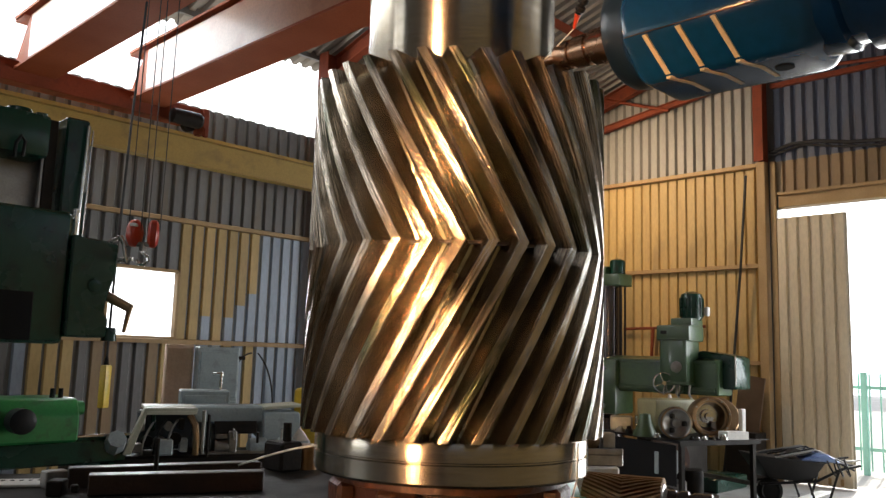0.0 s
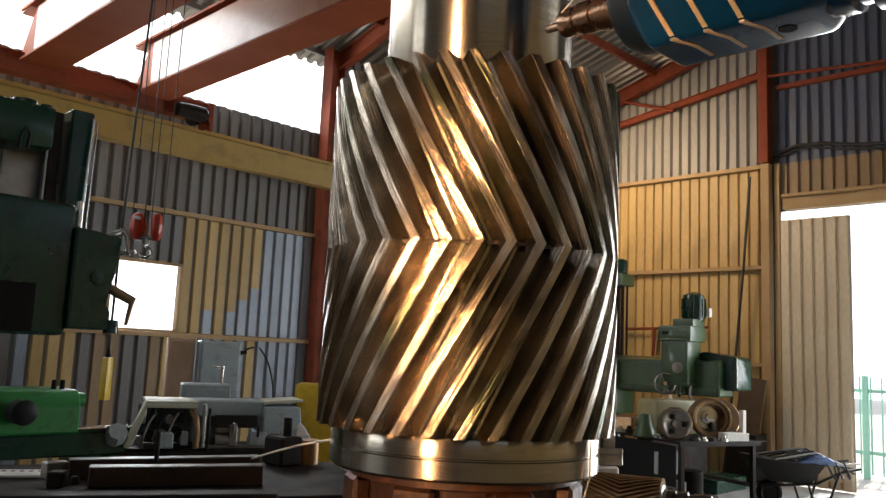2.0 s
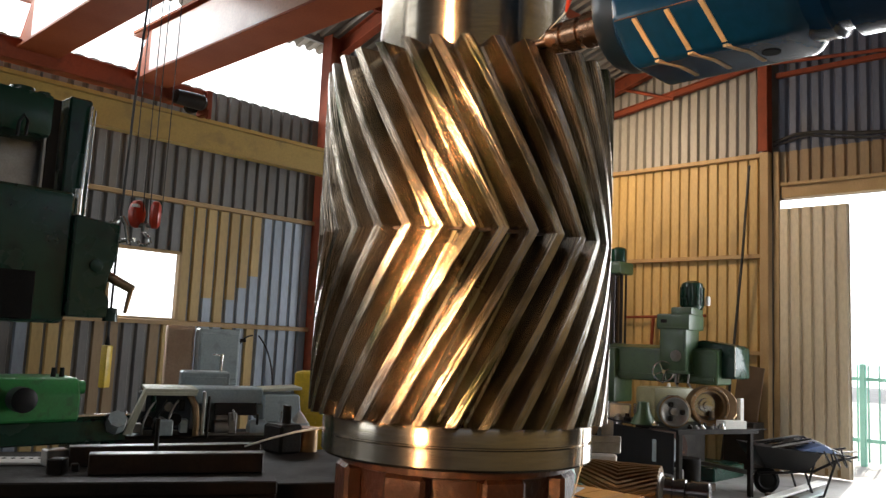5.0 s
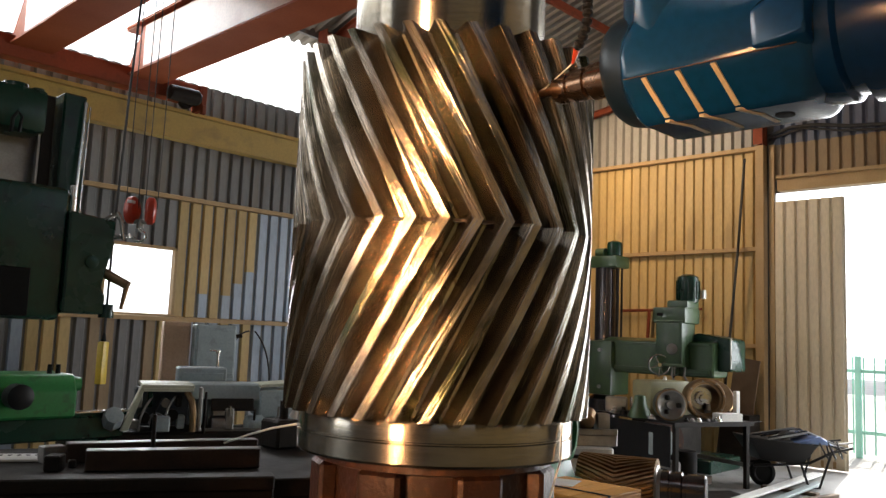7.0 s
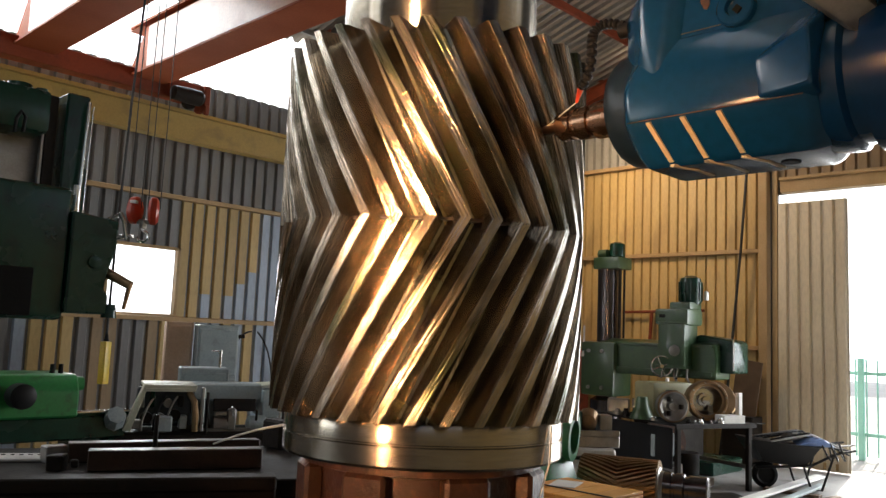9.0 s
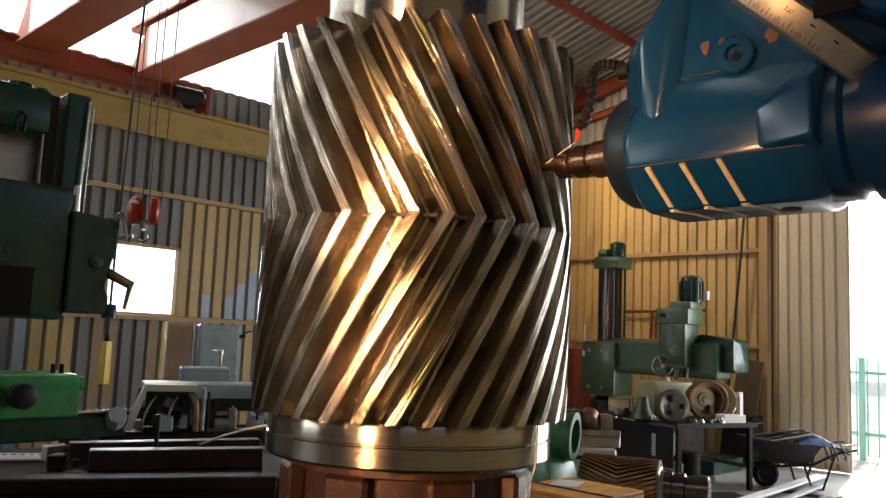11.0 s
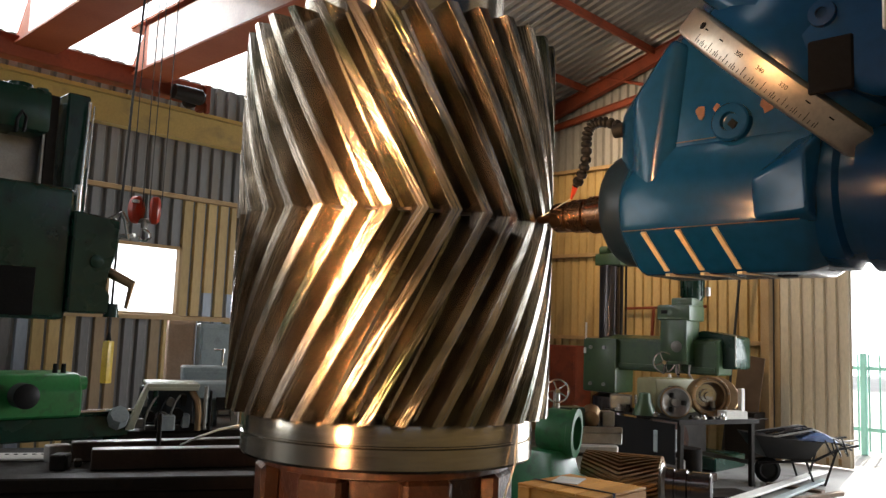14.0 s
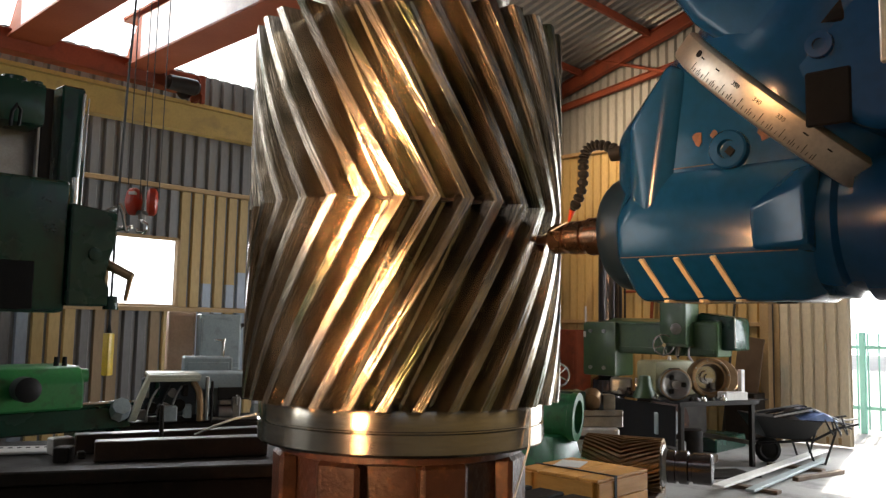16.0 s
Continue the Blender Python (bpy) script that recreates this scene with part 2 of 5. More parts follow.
# ---------------------------------------------------------------- mesh helpers


def mesh_of(name, bm, mat, smooth=None):
    """smooth: the angle in degrees below which edges are rounded."""
    bmesh.ops.recalc_face_normals(bm, faces=bm.faces)
    if smooth:
        for f in bm.faces:
            f.smooth = True
        for e in bm.edges:
            if len(e.link_faces) == 2 and e.calc_face_angle(0) > radians(smooth):
                e.smooth = False
    me = bpy.data.meshes.new(name)
    bm.to_mesh(me)
    bm.free()
    me.materials.append(mat)
    return me


def part(name, bm, mat, parent, label="", smooth=35):
    ob = new(name, mesh_of(name, bm, mat, smooth) if isinstance(bm, bmesh.types.BMesh) else bm)
    ob.parent = parent
    if label:
        tagged(ob, label)
    return ob


def thing(name, at=(0, 0, 0), rz=0, label="", category="", group="", kind=""):
    ob = new(name)
    ob.empty_display_size = 0.1
    ob.matrix_basis = pose(*at, 0, 0, rz)
    return tagged(ob, label, category, group, kind)


def solo(name, bm, mat, label="", category="", group="", kind="", at=(0, 0, 0), rz=0, smooth=35):
    ob = new(name, mesh_of(name, bm, mat, smooth))
    ob.matrix_basis = pose(*at, 0, 0, rz)
    return tagged(ob, label, category, group, kind)


def box(bm, c, s, bevel=0.0, rot=None, seg=1):
    """A box by its centre and size, with rounded edges."""
    m = Matrix.Translation(c) @ (rot or Matrix()) @ Matrix.Diagonal((*s, 1))
    g = bmesh.ops.create_cube(bm, size=1, matrix=m)
    if bevel:
        es = {e for v in g["verts"] for e in v.link_edges}
        bmesh.ops.bevel(bm, geom=list(es), offset=bevel, segments=seg, profile=0.6, affect="EDGES")
    return bm


def rod(bm, a, b, r, r2=None, seg=16):
    a, b = Vector(a), Vector(b)
    m = Matrix.Translation((a + b) / 2) @ (b - a).to_track_quat("Z", "Y").to_matrix().to_4x4()
    bmesh.ops.create_cone(bm, cap_ends=True, segments=seg, radius1=r, radius2=r if r2 is None else r2, depth=(b - a).length, matrix=m)
    return bm


def lathe(bm, prof, seg=48, m=Matrix()):
    """A turned body from (radius, height) pairs."""
    rings = []
    for r, z in prof:
        rings.append([bm.verts.new(m @ Vector((r * math.cos(a), r * math.sin(a), z)))
                      for a in (2 * math.pi * i / seg for i in range(seg))])
    for lo, hi in zip(rings, rings[1:]):
        for i in range(seg):
            bm.faces.new((lo[i], lo[(i + 1) % seg], hi[(i + 1) % seg], hi[i]))
    bm.faces.new(rings[0][::-1])
    bm.faces.new(rings[-1])
    return bm


def hull(bm, pts, bevel=0.0, seg=2):
    vs = [bm.verts.new(p) for p in pts]
    bmesh.ops.convex_hull(bm, input=vs)
    loose = [v for v in bm.verts if not v.link_faces]
    if loose:
        bmesh.ops.delete(bm, geom=loose, context="VERTS")
    bmesh.ops.dissolve_limit(bm, angle_limit=radians(2), verts=bm.verts[:], edges=bm.edges[:])
    if bevel:
        es = [e for e in bm.edges if len(e.link_faces) == 2 and e.calc_face_angle(0) > radians(8)]
        bmesh.ops.bevel(bm, geom=es, offset=bevel, segments=seg, profile=0.6, affect="EDGES")
    return bm


def prism(bm, poly, axis, a, b, bevel=0.0):
    """A polygon in the plane across an axis, drawn out from a to b."""
    def at3(p, d):
        return {"x": (d, p[0], p[1]), "y": (p[0], d, p[1]), "z": (p[0], p[1], d)}[axis]
    lo, hi = [bm.verts.new(at3(p, a)) for p in poly], [bm.verts.new(at3(p, b)) for p in poly]
    n = len(poly)
    fs = [bm.faces.new(lo), bm.faces.new(hi[::-1])]
    for i in range(n):
        fs.append(bm.faces.new((lo[i], hi[i], hi[(i + 1) % n], lo[(i + 1) % n])))
    if bevel:
        bmesh.ops.recalc_face_normals(bm, faces=fs)
        bmesh.ops.bevel(bm, geom=list({e for f in fs for e in f.edges}), offset=bevel, segments=1, affect="EDGES")
    return bm


def tube(bm, pts, r, seg=8):
    """A round bar along a line of points."""
    pts = [Vector(p) for p in pts]
    rings = []
    for i, p in enumerate(pts):
        d = (pts[min(i + 1, len(pts) - 1)] - pts[max(i - 1, 0)]).normalized()
        q = d.to_track_quat("Z", "Y").to_matrix()
        rings.append([bm.verts.new(p + q @ Vector((r * math.cos(k), r * math.sin(k), 0)))
                      for k in (2 * math.pi * j / seg for j in range(seg))])
    for lo, hi in zip(rings, rings[1:]):
        off = min(range(seg), key=lambda o: sum((lo[j].co - hi[(j + o) % seg].co).length for j in range(seg)))
        for j in range(seg):
            bm.faces.new((lo[j], lo[(j + 1) % seg], hi[(j + 1 + off) % seg], hi[(j + off) % seg]))
    bm.faces.new(rings[0][::-1])
    bm.faces.new(rings[-1])
    return bm


def curve_pts(a, b, c, n=12):
    a, b, c = Vector(a), Vector(b), Vector(c)
    return [a * (1 - t) ** 2 + b * 2 * t * (1 - t) + c * t * t for t in (i / n for i in range(n + 1))]


B = bmesh.new
ROT = Matrix.Rotation

# ---------------------------------------------------------------- the hall
WX, WY = 13.25, 10.0           # inner faces of the two far walls
XMIN, YMIN = -7.0, -5.5
EAVE, SLOPE = 6.5, 0.3         # roof height over the long wall, rise per metre
PITCH = 0.18


def roof_z(y):
    return EAVE + SLOPE * (WY - max(y, 0.5)) - SLOPE * (0.5 - min(y, 0.5))


floor = solo("floor", box(B(), ((XMIN + WX) / 2, (YMIN + WY) / 2, -0.1), (WX - XMIN + 0.3, WY - YMIN + 0.3, 0.2)), concrete,
             "worn grey concrete workshop floor with oil stains", "floor", kind="structure", smooth=None)
ground = solo("ground", box(B(), (0, 0, -0.35), (900, 900, 0.2)), gravel, "pale dusty yard ground outside the door", "ground",
              kind="structure", smooth=None)


def sheet_mesh(width, height, mat, name="sheet"):
    """A trapezoidal cladding sheet: its ribs point to -y, x runs along it, z up from 0."""
    bm = B()
    n = max(1, round(width / PITCH))
    prof = []
    narrow = mat in (sheet_grey, sheet_pale, sheet_slate)
    for i in range(n):
        x = i * PITCH
        if narrow:
            prof += [(x, 0.014), (x + 0.028, -0.042), (x + 0.122, -0.042), (x + 0.150, 0.014)]
            continue
        prof += [(x, 0.006), (x + 0.018, -0.034), (x + 0.138, -0.034), (x + 0.156, 0.006)]
    prof.append((n * PITCH, 0.014 if narrow else 0.006))
    lo = [bm.verts.new((x, y, 0)) for x, y in prof]
    hi = [bm.verts.new((x, y, height)) for x, y in prof]
    for i in range(len(prof) - 1):
        bm.faces.new((lo[i], lo[i + 1], hi[i + 1], hi[i]))
    return mesh_of(name, bm, mat, None)


SHEETS = {}


def sheet(parent, m, width, height, mat):
    key = (round(width, 3), round(height, 3), mat.name)
    if key not in SHEETS:
        SHEETS[key] = sheet_mesh(width, height, mat)
    ob = new("cladding_sheet", SHEETS[key])
    ob.parent = parent
    ob.matrix_basis = m
    return ob


# long wall with the window and the clerestory: its skin, then sheets on it
WIN = (4.28, 5.23, 1.94, 2.83)       # x0, x1, z0, z1
bm = B()
for x0, x1, z0, z1 in ((XMIN, WX + 0.2, 0, 1.94), (XMIN, 4.28, 1.94, 2.83), (5.23, WX + 0.2, 1.94, 2.83), (XMIN, WX + 0.2, 2.83, 5.14),
                       (7.42, WX + 0.2, 5.14, 6.6), (XMIN, 7.42, 6.42, 6.6)):
    box(bm, ((x0 + x1) / 2, WY + 0.06, (z0 + z1) / 2), (x1 - x0, 0.06, z1 - z0))
wall_north = solo("wall_north", bm, sheet_grey, "corrugated sheet wall in ochre and blue-grey with rusty girts", "wall",
                  kind="structure", smooth=None)
LOWER = [sheet_blue, sheet_yellow, sheet_yellow, sheet_yellow, sheet_grey, sheet_dun, sheet_dun, sheet_grey, sheet_grey, sheet_dun, sheet_yellow, sheet_grey, sheet_blue, sheet_blue]
random.seed(4)
x = XMIN
while x < WX - 0.01:
    w = 0.72 if x + 0.72 < WX else max(1, round((WX - x) / PITCH)) * PITCH
    for z0, z1 in ((0.0, 1.90), (1.90, 3.52), (3.52, 5.14), (5.14, 6.5)):
        if z0 == 5.14 and x < 7.3:
            continue
        lo, hi = x, x + w
        if z0 == 0.0:
            for i in range(round(w / PITCH)):
                xx = x + i * PITCH
                pick = (sheet_yellow, sheet_dun, sheet_grey, sheet_blue) if xx < 3.12 else (sheet_blue, sheet_blue, sheet_blue, sheet_yellow)
                k = int((xx - 3.12) / PITCH)
                mat = LOWER[k] if xx >= 3.12 and k < len(LOWER) else random.choice(pick)
                sheet(wall_north, pose(xx, WY + 0.03, z0), PITCH, z1 - z0, mat)
            continue
        elif z0 == 1.90:
            mat = sheet_grey if x < 5.2 else (sheet_yellow if x < 6.0 else sheet_blue)
        else:
            mat = sheet_grey
        if z0 == 1.90 and hi > WIN[0] and lo < WIN[1]:
            # narrow pieces over and beside the window
            for i in range(round(w / PITCH)):
                xx = x + i * PITCH
                if xx + PITCH > WIN[0] + 0.03 and xx < WIN[1] - 0.03:
                    sheet(wall_north, pose(xx, WY + 0.03, 2.84), PITCH, 3.52 - 2.84, mat)
                else:
                    sheet(wall_north, pose(xx, WY + 0.03, z0), PITCH, z1 - z0, sheet_yellow if xx > 5.1 else mat)
        elif z0 == 1.90 and x > 5.2:
            for i in range(round(w / PITCH)):
                xx = x + i * PITCH
                peel = 0.0 if xx < 5.55 else (random.choice((0.0, 0.35, 0.55, 0.75, 0.95)) if xx < 6.35 else random.choice((1.62, 1.62, 1.62, 0.5)))
                peel = round(peel / 0.09) * 0.09
                if peel > 0.05:
                    sheet(wall_north, pose(xx, WY + 0.03, z0), PITCH, peel, sheet_blue)
                if peel < 1.6:
                    sheet(wall_north, pose(xx, WY + 0.03, z0 + peel), PITCH, z1 - z0 - peel, sheet_yellow)
        else:
            sheet(wall_north, pose(x, WY + 0.03, z0), w, z1 - z0, mat)
    x += w

# wall with the big door
DOOR = (-1.0, 4.12, 0.0, 4.28)
bm = B()
for y0, y1, z0, z1 in ((5.2, WY + 0.2, 0, 8.0), (-1.0, 5.2, 4.40, 9.6), (YMIN - 0.1, -1.0, 0, 9.6)):
    box(bm, (WX + 0.09, (y0 + y1) / 2, (z0 + z1) / 2), (0.06, y1 - y0, z1 - z0))
wall_east = solo("wall_east", bm, sheet_grey, "corrugated sheet wall, ochre below and pale above, with girts", "wall",
                 kind="structure", smooth=None)
y = WY
while y > 5.45:
    w = min(0.72, max(1, round((y - 5.37) / PITCH)) * PITCH)
    for z0, z1, mat in ((0, 1.86, sheet_yellow), (1.86, 3.46, sheet_yellow), (3.46, 5.18, sheet_yellow), (5.18, 7.9, sheet_pale)):
        sheet(wall_east, pose(WX + 0.03, y, z0, 0, 0, -90), w, z1 - z0, mat)
    y -= w
y = 5.2
while y > -1.0:
    sheet(wall_east, pose(WX + 0.03, y, 4.6, 0, 0, -90), 0.72, 0.6, sheet_dun)
    sheet(wall_east, pose(WX + 0.03, y, 5.2, 0, 0, -90), 0.72, 4.1, sheet_slate)
    y -= 0.72

# plain walls that close the hall, unseen; their openings are added for fill
# placed and coloured ochre to put a warm reflection on the gear
wall_south = solo("wall_south", box(box(B(), ((XMIN + WX) / 2, YMIN - 0.1, 2.45), (WX - XMIN + 0.4, 0.1, 5.3)), ((XMIN + WX) / 2, YMIN - 0.1, 7.1), (WX - XMIN + 0.4, 0.1, 1.5)), sheet_yellow,
     "plain ochre sheet wall, unseen, tinting the gear's reflections", "wall", kind="structure", smooth=None)
# the opening is made up to go with the west fill
bm = B()
for y0, y1, z0, z1 in ((YMIN - 0.15, 6.4, 0, 9.7), (9.6, WY + 0.15, 0, 9.7), (6.4, 9.6, 5.1, 9.7), (6.4, 9.6, 0, 2.1)):
    box(bm, (XMIN - 0.1, (y0 + y1) / 2, (z0 + z1) / 2), (0.1, y1 - y0, z1 - z0))
solo("wall_west", bm, sheet_grey,
     "plain grey sheet end wall, unseen, with an added opening for fill", "wall", kind="structure", smooth=None)

# roof: corrugated sheets on purlins, in one mesh
bm = B()
n = int((WX - XMIN) / 0.2)
for (ya, za), (yb, zb) in (((WY + 0.4, roof_z(WY) - 0.12), (0.5, roof_z(0.5))), ((0.5, roof_z(0.5)), (YMIN - 0.3, roof_z(YMIN)))):
    prev = None
    for i in range(n + 2):
        x = XMIN - 0.2 + i * 0.2
        for dx, dz in ((0, 0), (0.03, 0.06), (0.09, 0.06), (0.12, 0)):
            stops = [0.0, 1.0]
            if ya > 5 and -3.4 < x < -0.7:
                stops = [0.0, (ya - 3.4) / (ya - yb), (ya - 0.8) / (ya - yb), 1.0]
            line = [bm.verts.new((x + dx, ya + (yb - ya) * k, za + (zb - za) * k + dz)) for k in stops]
            if prev and len(prev) == len(line):
                for i in range(0, len(line), 2):
                    bm.faces.new((prev[i], line[i], line[i + 1], prev[i + 1]))
            elif prev:
                bm.faces.new((prev[0], line[0], line[-1], prev[-1]))
            prev = line
ceiling = solo("ceiling", bm, sheet_roof, "dark corrugated roof sheeting on steel purlins", "ceiling", kind="structure", smooth=None)


def steel_i(bm, a, b, w, h, t=0.014):
    """An I-beam from a to b, h high."""
    a, b = Vector(a), Vector(b)
    d = b - a
    q = d.to_track_quat("X", "Z").to_matrix().to_4x4()
    mid = Matrix.Translation((a + b) / 2) @ q
    L = d.length
    for oz, sy, sz in ((h / 2 - t / 2, w, t), (-h / 2 + t / 2, w, t), (0, t, h - 2 * t)):
        bmesh.ops.create_cube(bm, size=1, matrix=mid @ Matrix.Translation((0, 0, oz)) @ Matrix.Diagonal((L, sy, sz, 1)))
    return bm


for xx in (13.05, 7.6, 1.6, -4.4):
    bm = steel_i(B(), (xx, WY, roof_z(WY) - 0.2), (xx, 0.5, roof_z(0.5) - 0.2), 0.14, 0.26)
    solo("rafter", bm, oxide_red, "red oxide painted steel roof rafter", "rafter", "roof rafters", "structure", smooth=None)
for yy in (8.9, 7.4, 5.9, 4.4, 2.9, 1.4):
    bm = box(B(), ((XMIN + WX) / 2, yy, roof_z(yy) - 0.07), (WX - XMIN, 0.06, 0.13))
    solo("purlin", bm, oxide_red, "dark red steel purlin under the roof sheets", "purlin", "roof purlins", "structure", smooth=None)
bm = steel_i(B(), (13.1, WY, 6.05), (13.1, 5.4, 6.75), 0.1, 0.12)
solo("rafter_tie", bm, oxide_red, "red oxide steel tie along the gable", "beam", kind="structure", smooth=None)
bm = rod(B(), (13.05, 8.7, 7.0), (13.05, 7.0, 6.4), 0.03)
rod(bm, (13.05, 5.4, 6.7), (13.05, 3.0, 6.5), 0.03)
solo("gable_brace", bm, oxide_red, "thin red steel brace in the gable", "beam", kind="structure")

# girts
for z in (1.9, 3.515):
    bm = prism(B(), [(WY - 0.10, z - 0.03), (WY - 0.002, z - 0.03), (WY - 0.002, z + 0.035), (WY - 0.06, z + 0.035), (WY - 0.10, z + 0.02)], "x", XMIN, WX - 0.1)
    solo("girt", bm, girt_paint, "tan painted horizontal wall girt", "girt", "wall girts", "structure", smooth=None)
for z in (1.855, 3.462, 5.17):
    bm = box(B(), (WX - 0.05, 7.7, z), (0.096, 4.6, 0.07), 0.006)
    solo("girt", bm, girt_paint, "tan painted horizontal wall girt", "girt", "wall girts", "structure", smooth=None)

solo("girt", box(B(), (WX - 0.05, 2.1, 6.5), (0.096, 6.2, 0.08), 0.006), oxide_red, "dark red horizontal girt above the door", "girt", "wall girts", "structure", smooth=None)
solo("draped_cable", tube(tube(B(), [(WX - 0.04, 5.25, 5.36), (WX - 0.06, 4.9, 5.45), (WX - 0.06, 4.5, 5.44), (WX - 0.06, 4.0, 5.34), (WX - 0.06, 3.2, 5.26), (WX - 0.06, 1.0, 5.3)], 0.03, 8),
                          [(WX - 0.04, 5.25, 5.30), (WX - 0.07, 4.7, 5.41), (WX - 0.07, 4.1, 5.28), (WX - 0.07, 3.2, 5.18), (WX - 0.07, 1.0, 5.24)], 0.018, 8), cable_black,
     "bundle of black cables draped along the wall", "cable")

# columns
solo("column", steel_i(B(), (7.47, 9.86, 0), (7.47, 9.86, 6.5), 0.22, 0.26), oxide_red, "red oxide steel hall column", "column",
     "hall columns", "structure", smooth=None)
solo("column", box(box(B(), (WX - 0.09, 5.36, 2.6), (0.17, 0.14, 5.2), 0.008), (WX - 0.05, 5.2, 2.6), (0.05, 0.09, 5.2), 0.006), girt_paint,
     "tan painted door post", "column", "hall columns", "structure")
solo("column", steel_i(B(), (WX - 0.14, 5.36, 5.2), (WX - 0.14, 5.36, 7.7), 0.16, 0.2), oxide_red, "red oxide upper column stub", "column",
     "hall columns", "structure", smooth=None)

# door: lintel and the part-open sliding leaf
solo("door_lintel", box(box(B(), (WX - 0.02, 2.0, 4.50), (0.16, 6.2, 0.2), 0.008), (WX - 0.12, 2.0, 4.62), (0.1, 6.2, 0.05), 0.005), girt_paint,
     "tan steel lintel and track over the door", "lintel", kind="structure")
door = thing("door_1", label="corrugated tan sliding door leaf, mostly open", category="door", kind="structure")
part("door_frame", box(box(B(), (WX - 0.03, 4.15, 2.13), (0.06, 0.05, 4.2), 0.005), (WX - 0.03, 4.65, 0.1), (0.06, 1.0, 0.1), 0.005), girt_paint, door)
for i in range(2):
    sheet(door, pose(WX - 0.04, 5.16 - i * 0.54, 0.03, 0, 0, -90), 0.54, 4.2, sheet_tan)
part("door_back", box(B(), (WX + 0.01, 4.65, 2.13), (0.03, 1.04, 4.2)), girt_paint, door)

# window
win = thing("window_1", (4.755, WY, 1.94), label="overexposed clear window in a thin steel frame", category="window", kind="structure")
bm = B()
for c, s in (((-0.475, 0.0, 0.445), (0.04, 0.08, 0.93)), ((0.475, 0, 0.445), (0.04, 0.08, 0.93)), ((0, 0, 0.0), (0.99, 0.1, 0.04)), ((0, 0, 0.89), (0.99, 0.08, 0.04))):
    box(bm, c, s, 0.004)
part("window_frame", bm, girt_paint, win)

# ---------------------------------------------------------------- crane
runway = solo("crane_runway_beam", steel_i(box(B(), (2.0, 9.4, 4.53), (18, 0.05, 0.05)), (-7, 9.4, 4.33), (11.0, 9.4, 4.33), 0.16, 0.36), beam_yellow,
              "ochre painted crane runway beam along the wall", "beam", kind="structure", smooth=None)

for gx in (2.95, 4.25):
    bm = B()
    prism(bm, [(9.40, 4.78), (8.98, 5.32), (-8.6, 5.32), (-8.6, 4.78)], "x", gx - 0.17, gx + 0.17, 0.004)
    g = solo("crane_girder", bm, girder_tan, "red box girder of an overhead travelling crane", "girder", "crane girders", smooth=None)
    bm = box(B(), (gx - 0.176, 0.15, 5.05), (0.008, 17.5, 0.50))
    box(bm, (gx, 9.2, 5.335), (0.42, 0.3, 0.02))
    part("web_plate", bm, girder_web_sheen, g, "glossy red web plate, sky sheen painted in as paler orange", None)
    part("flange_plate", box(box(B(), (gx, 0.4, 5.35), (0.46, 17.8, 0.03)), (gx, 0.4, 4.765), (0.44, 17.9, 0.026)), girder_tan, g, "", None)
carriage = thing("crane_end_carriage", (3.6, 9.3, 4.55), label="red oxide crane end carriage on the runway beam", category="crane part")
part("carriage_beam", box(B(), (-0.4, 0, 0.19), (3.6, 0.2, 0.24), 0.01), oxide_red, carriage)
part("end_plate", box(box(B(), (1.42, -0.02, 0.15), (0.08, 0.26, 0.32), 0.01), (1.42, -0.14, 0.0), (0.06, 0.06, 0.12), 0.01), oxide_red, carriage)
part("travel_motor", lathe(B(), [(0.05, -0.22), (0.09, -0.2), (0.1, 0.0), (0.1, 0.16), (0.07, 0.2)], 20, pose(1.15, -0.16, 0.12, 0, 90, 0)), steel_black, carriage, "dark travel motor")
for wx in (-1.9, 1.25):
    part("wheel", rod(B(), (wx, -0.04, 0.09), (wx, 0.04, 0.09), 0.09, seg=24), steel_black, carriage)

# ---------------------------------------------------------------- the workpiece on its table
GX, GY = 1.92, 1.887
Z0, ZV, Z1 = 1.565, 2.134, 2.703      # lower face, apex of the teeth, upper face
TEETH, R_TIP, R_ROOT = 33, 0.5, 0.425
TWIST = 0.646 / 0.569
APEX = radians(-122.8)                # where a tooth's apex ends

gear = thing("herringbone_gear", (GX, GY, 0), label="large oily steel herringbone pinion standing on its shaft", category="gear")
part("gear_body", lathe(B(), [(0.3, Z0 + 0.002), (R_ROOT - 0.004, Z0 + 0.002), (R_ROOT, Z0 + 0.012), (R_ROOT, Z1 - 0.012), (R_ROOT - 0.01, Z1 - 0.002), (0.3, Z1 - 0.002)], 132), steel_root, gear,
     "darker steel gullets between the teeth")


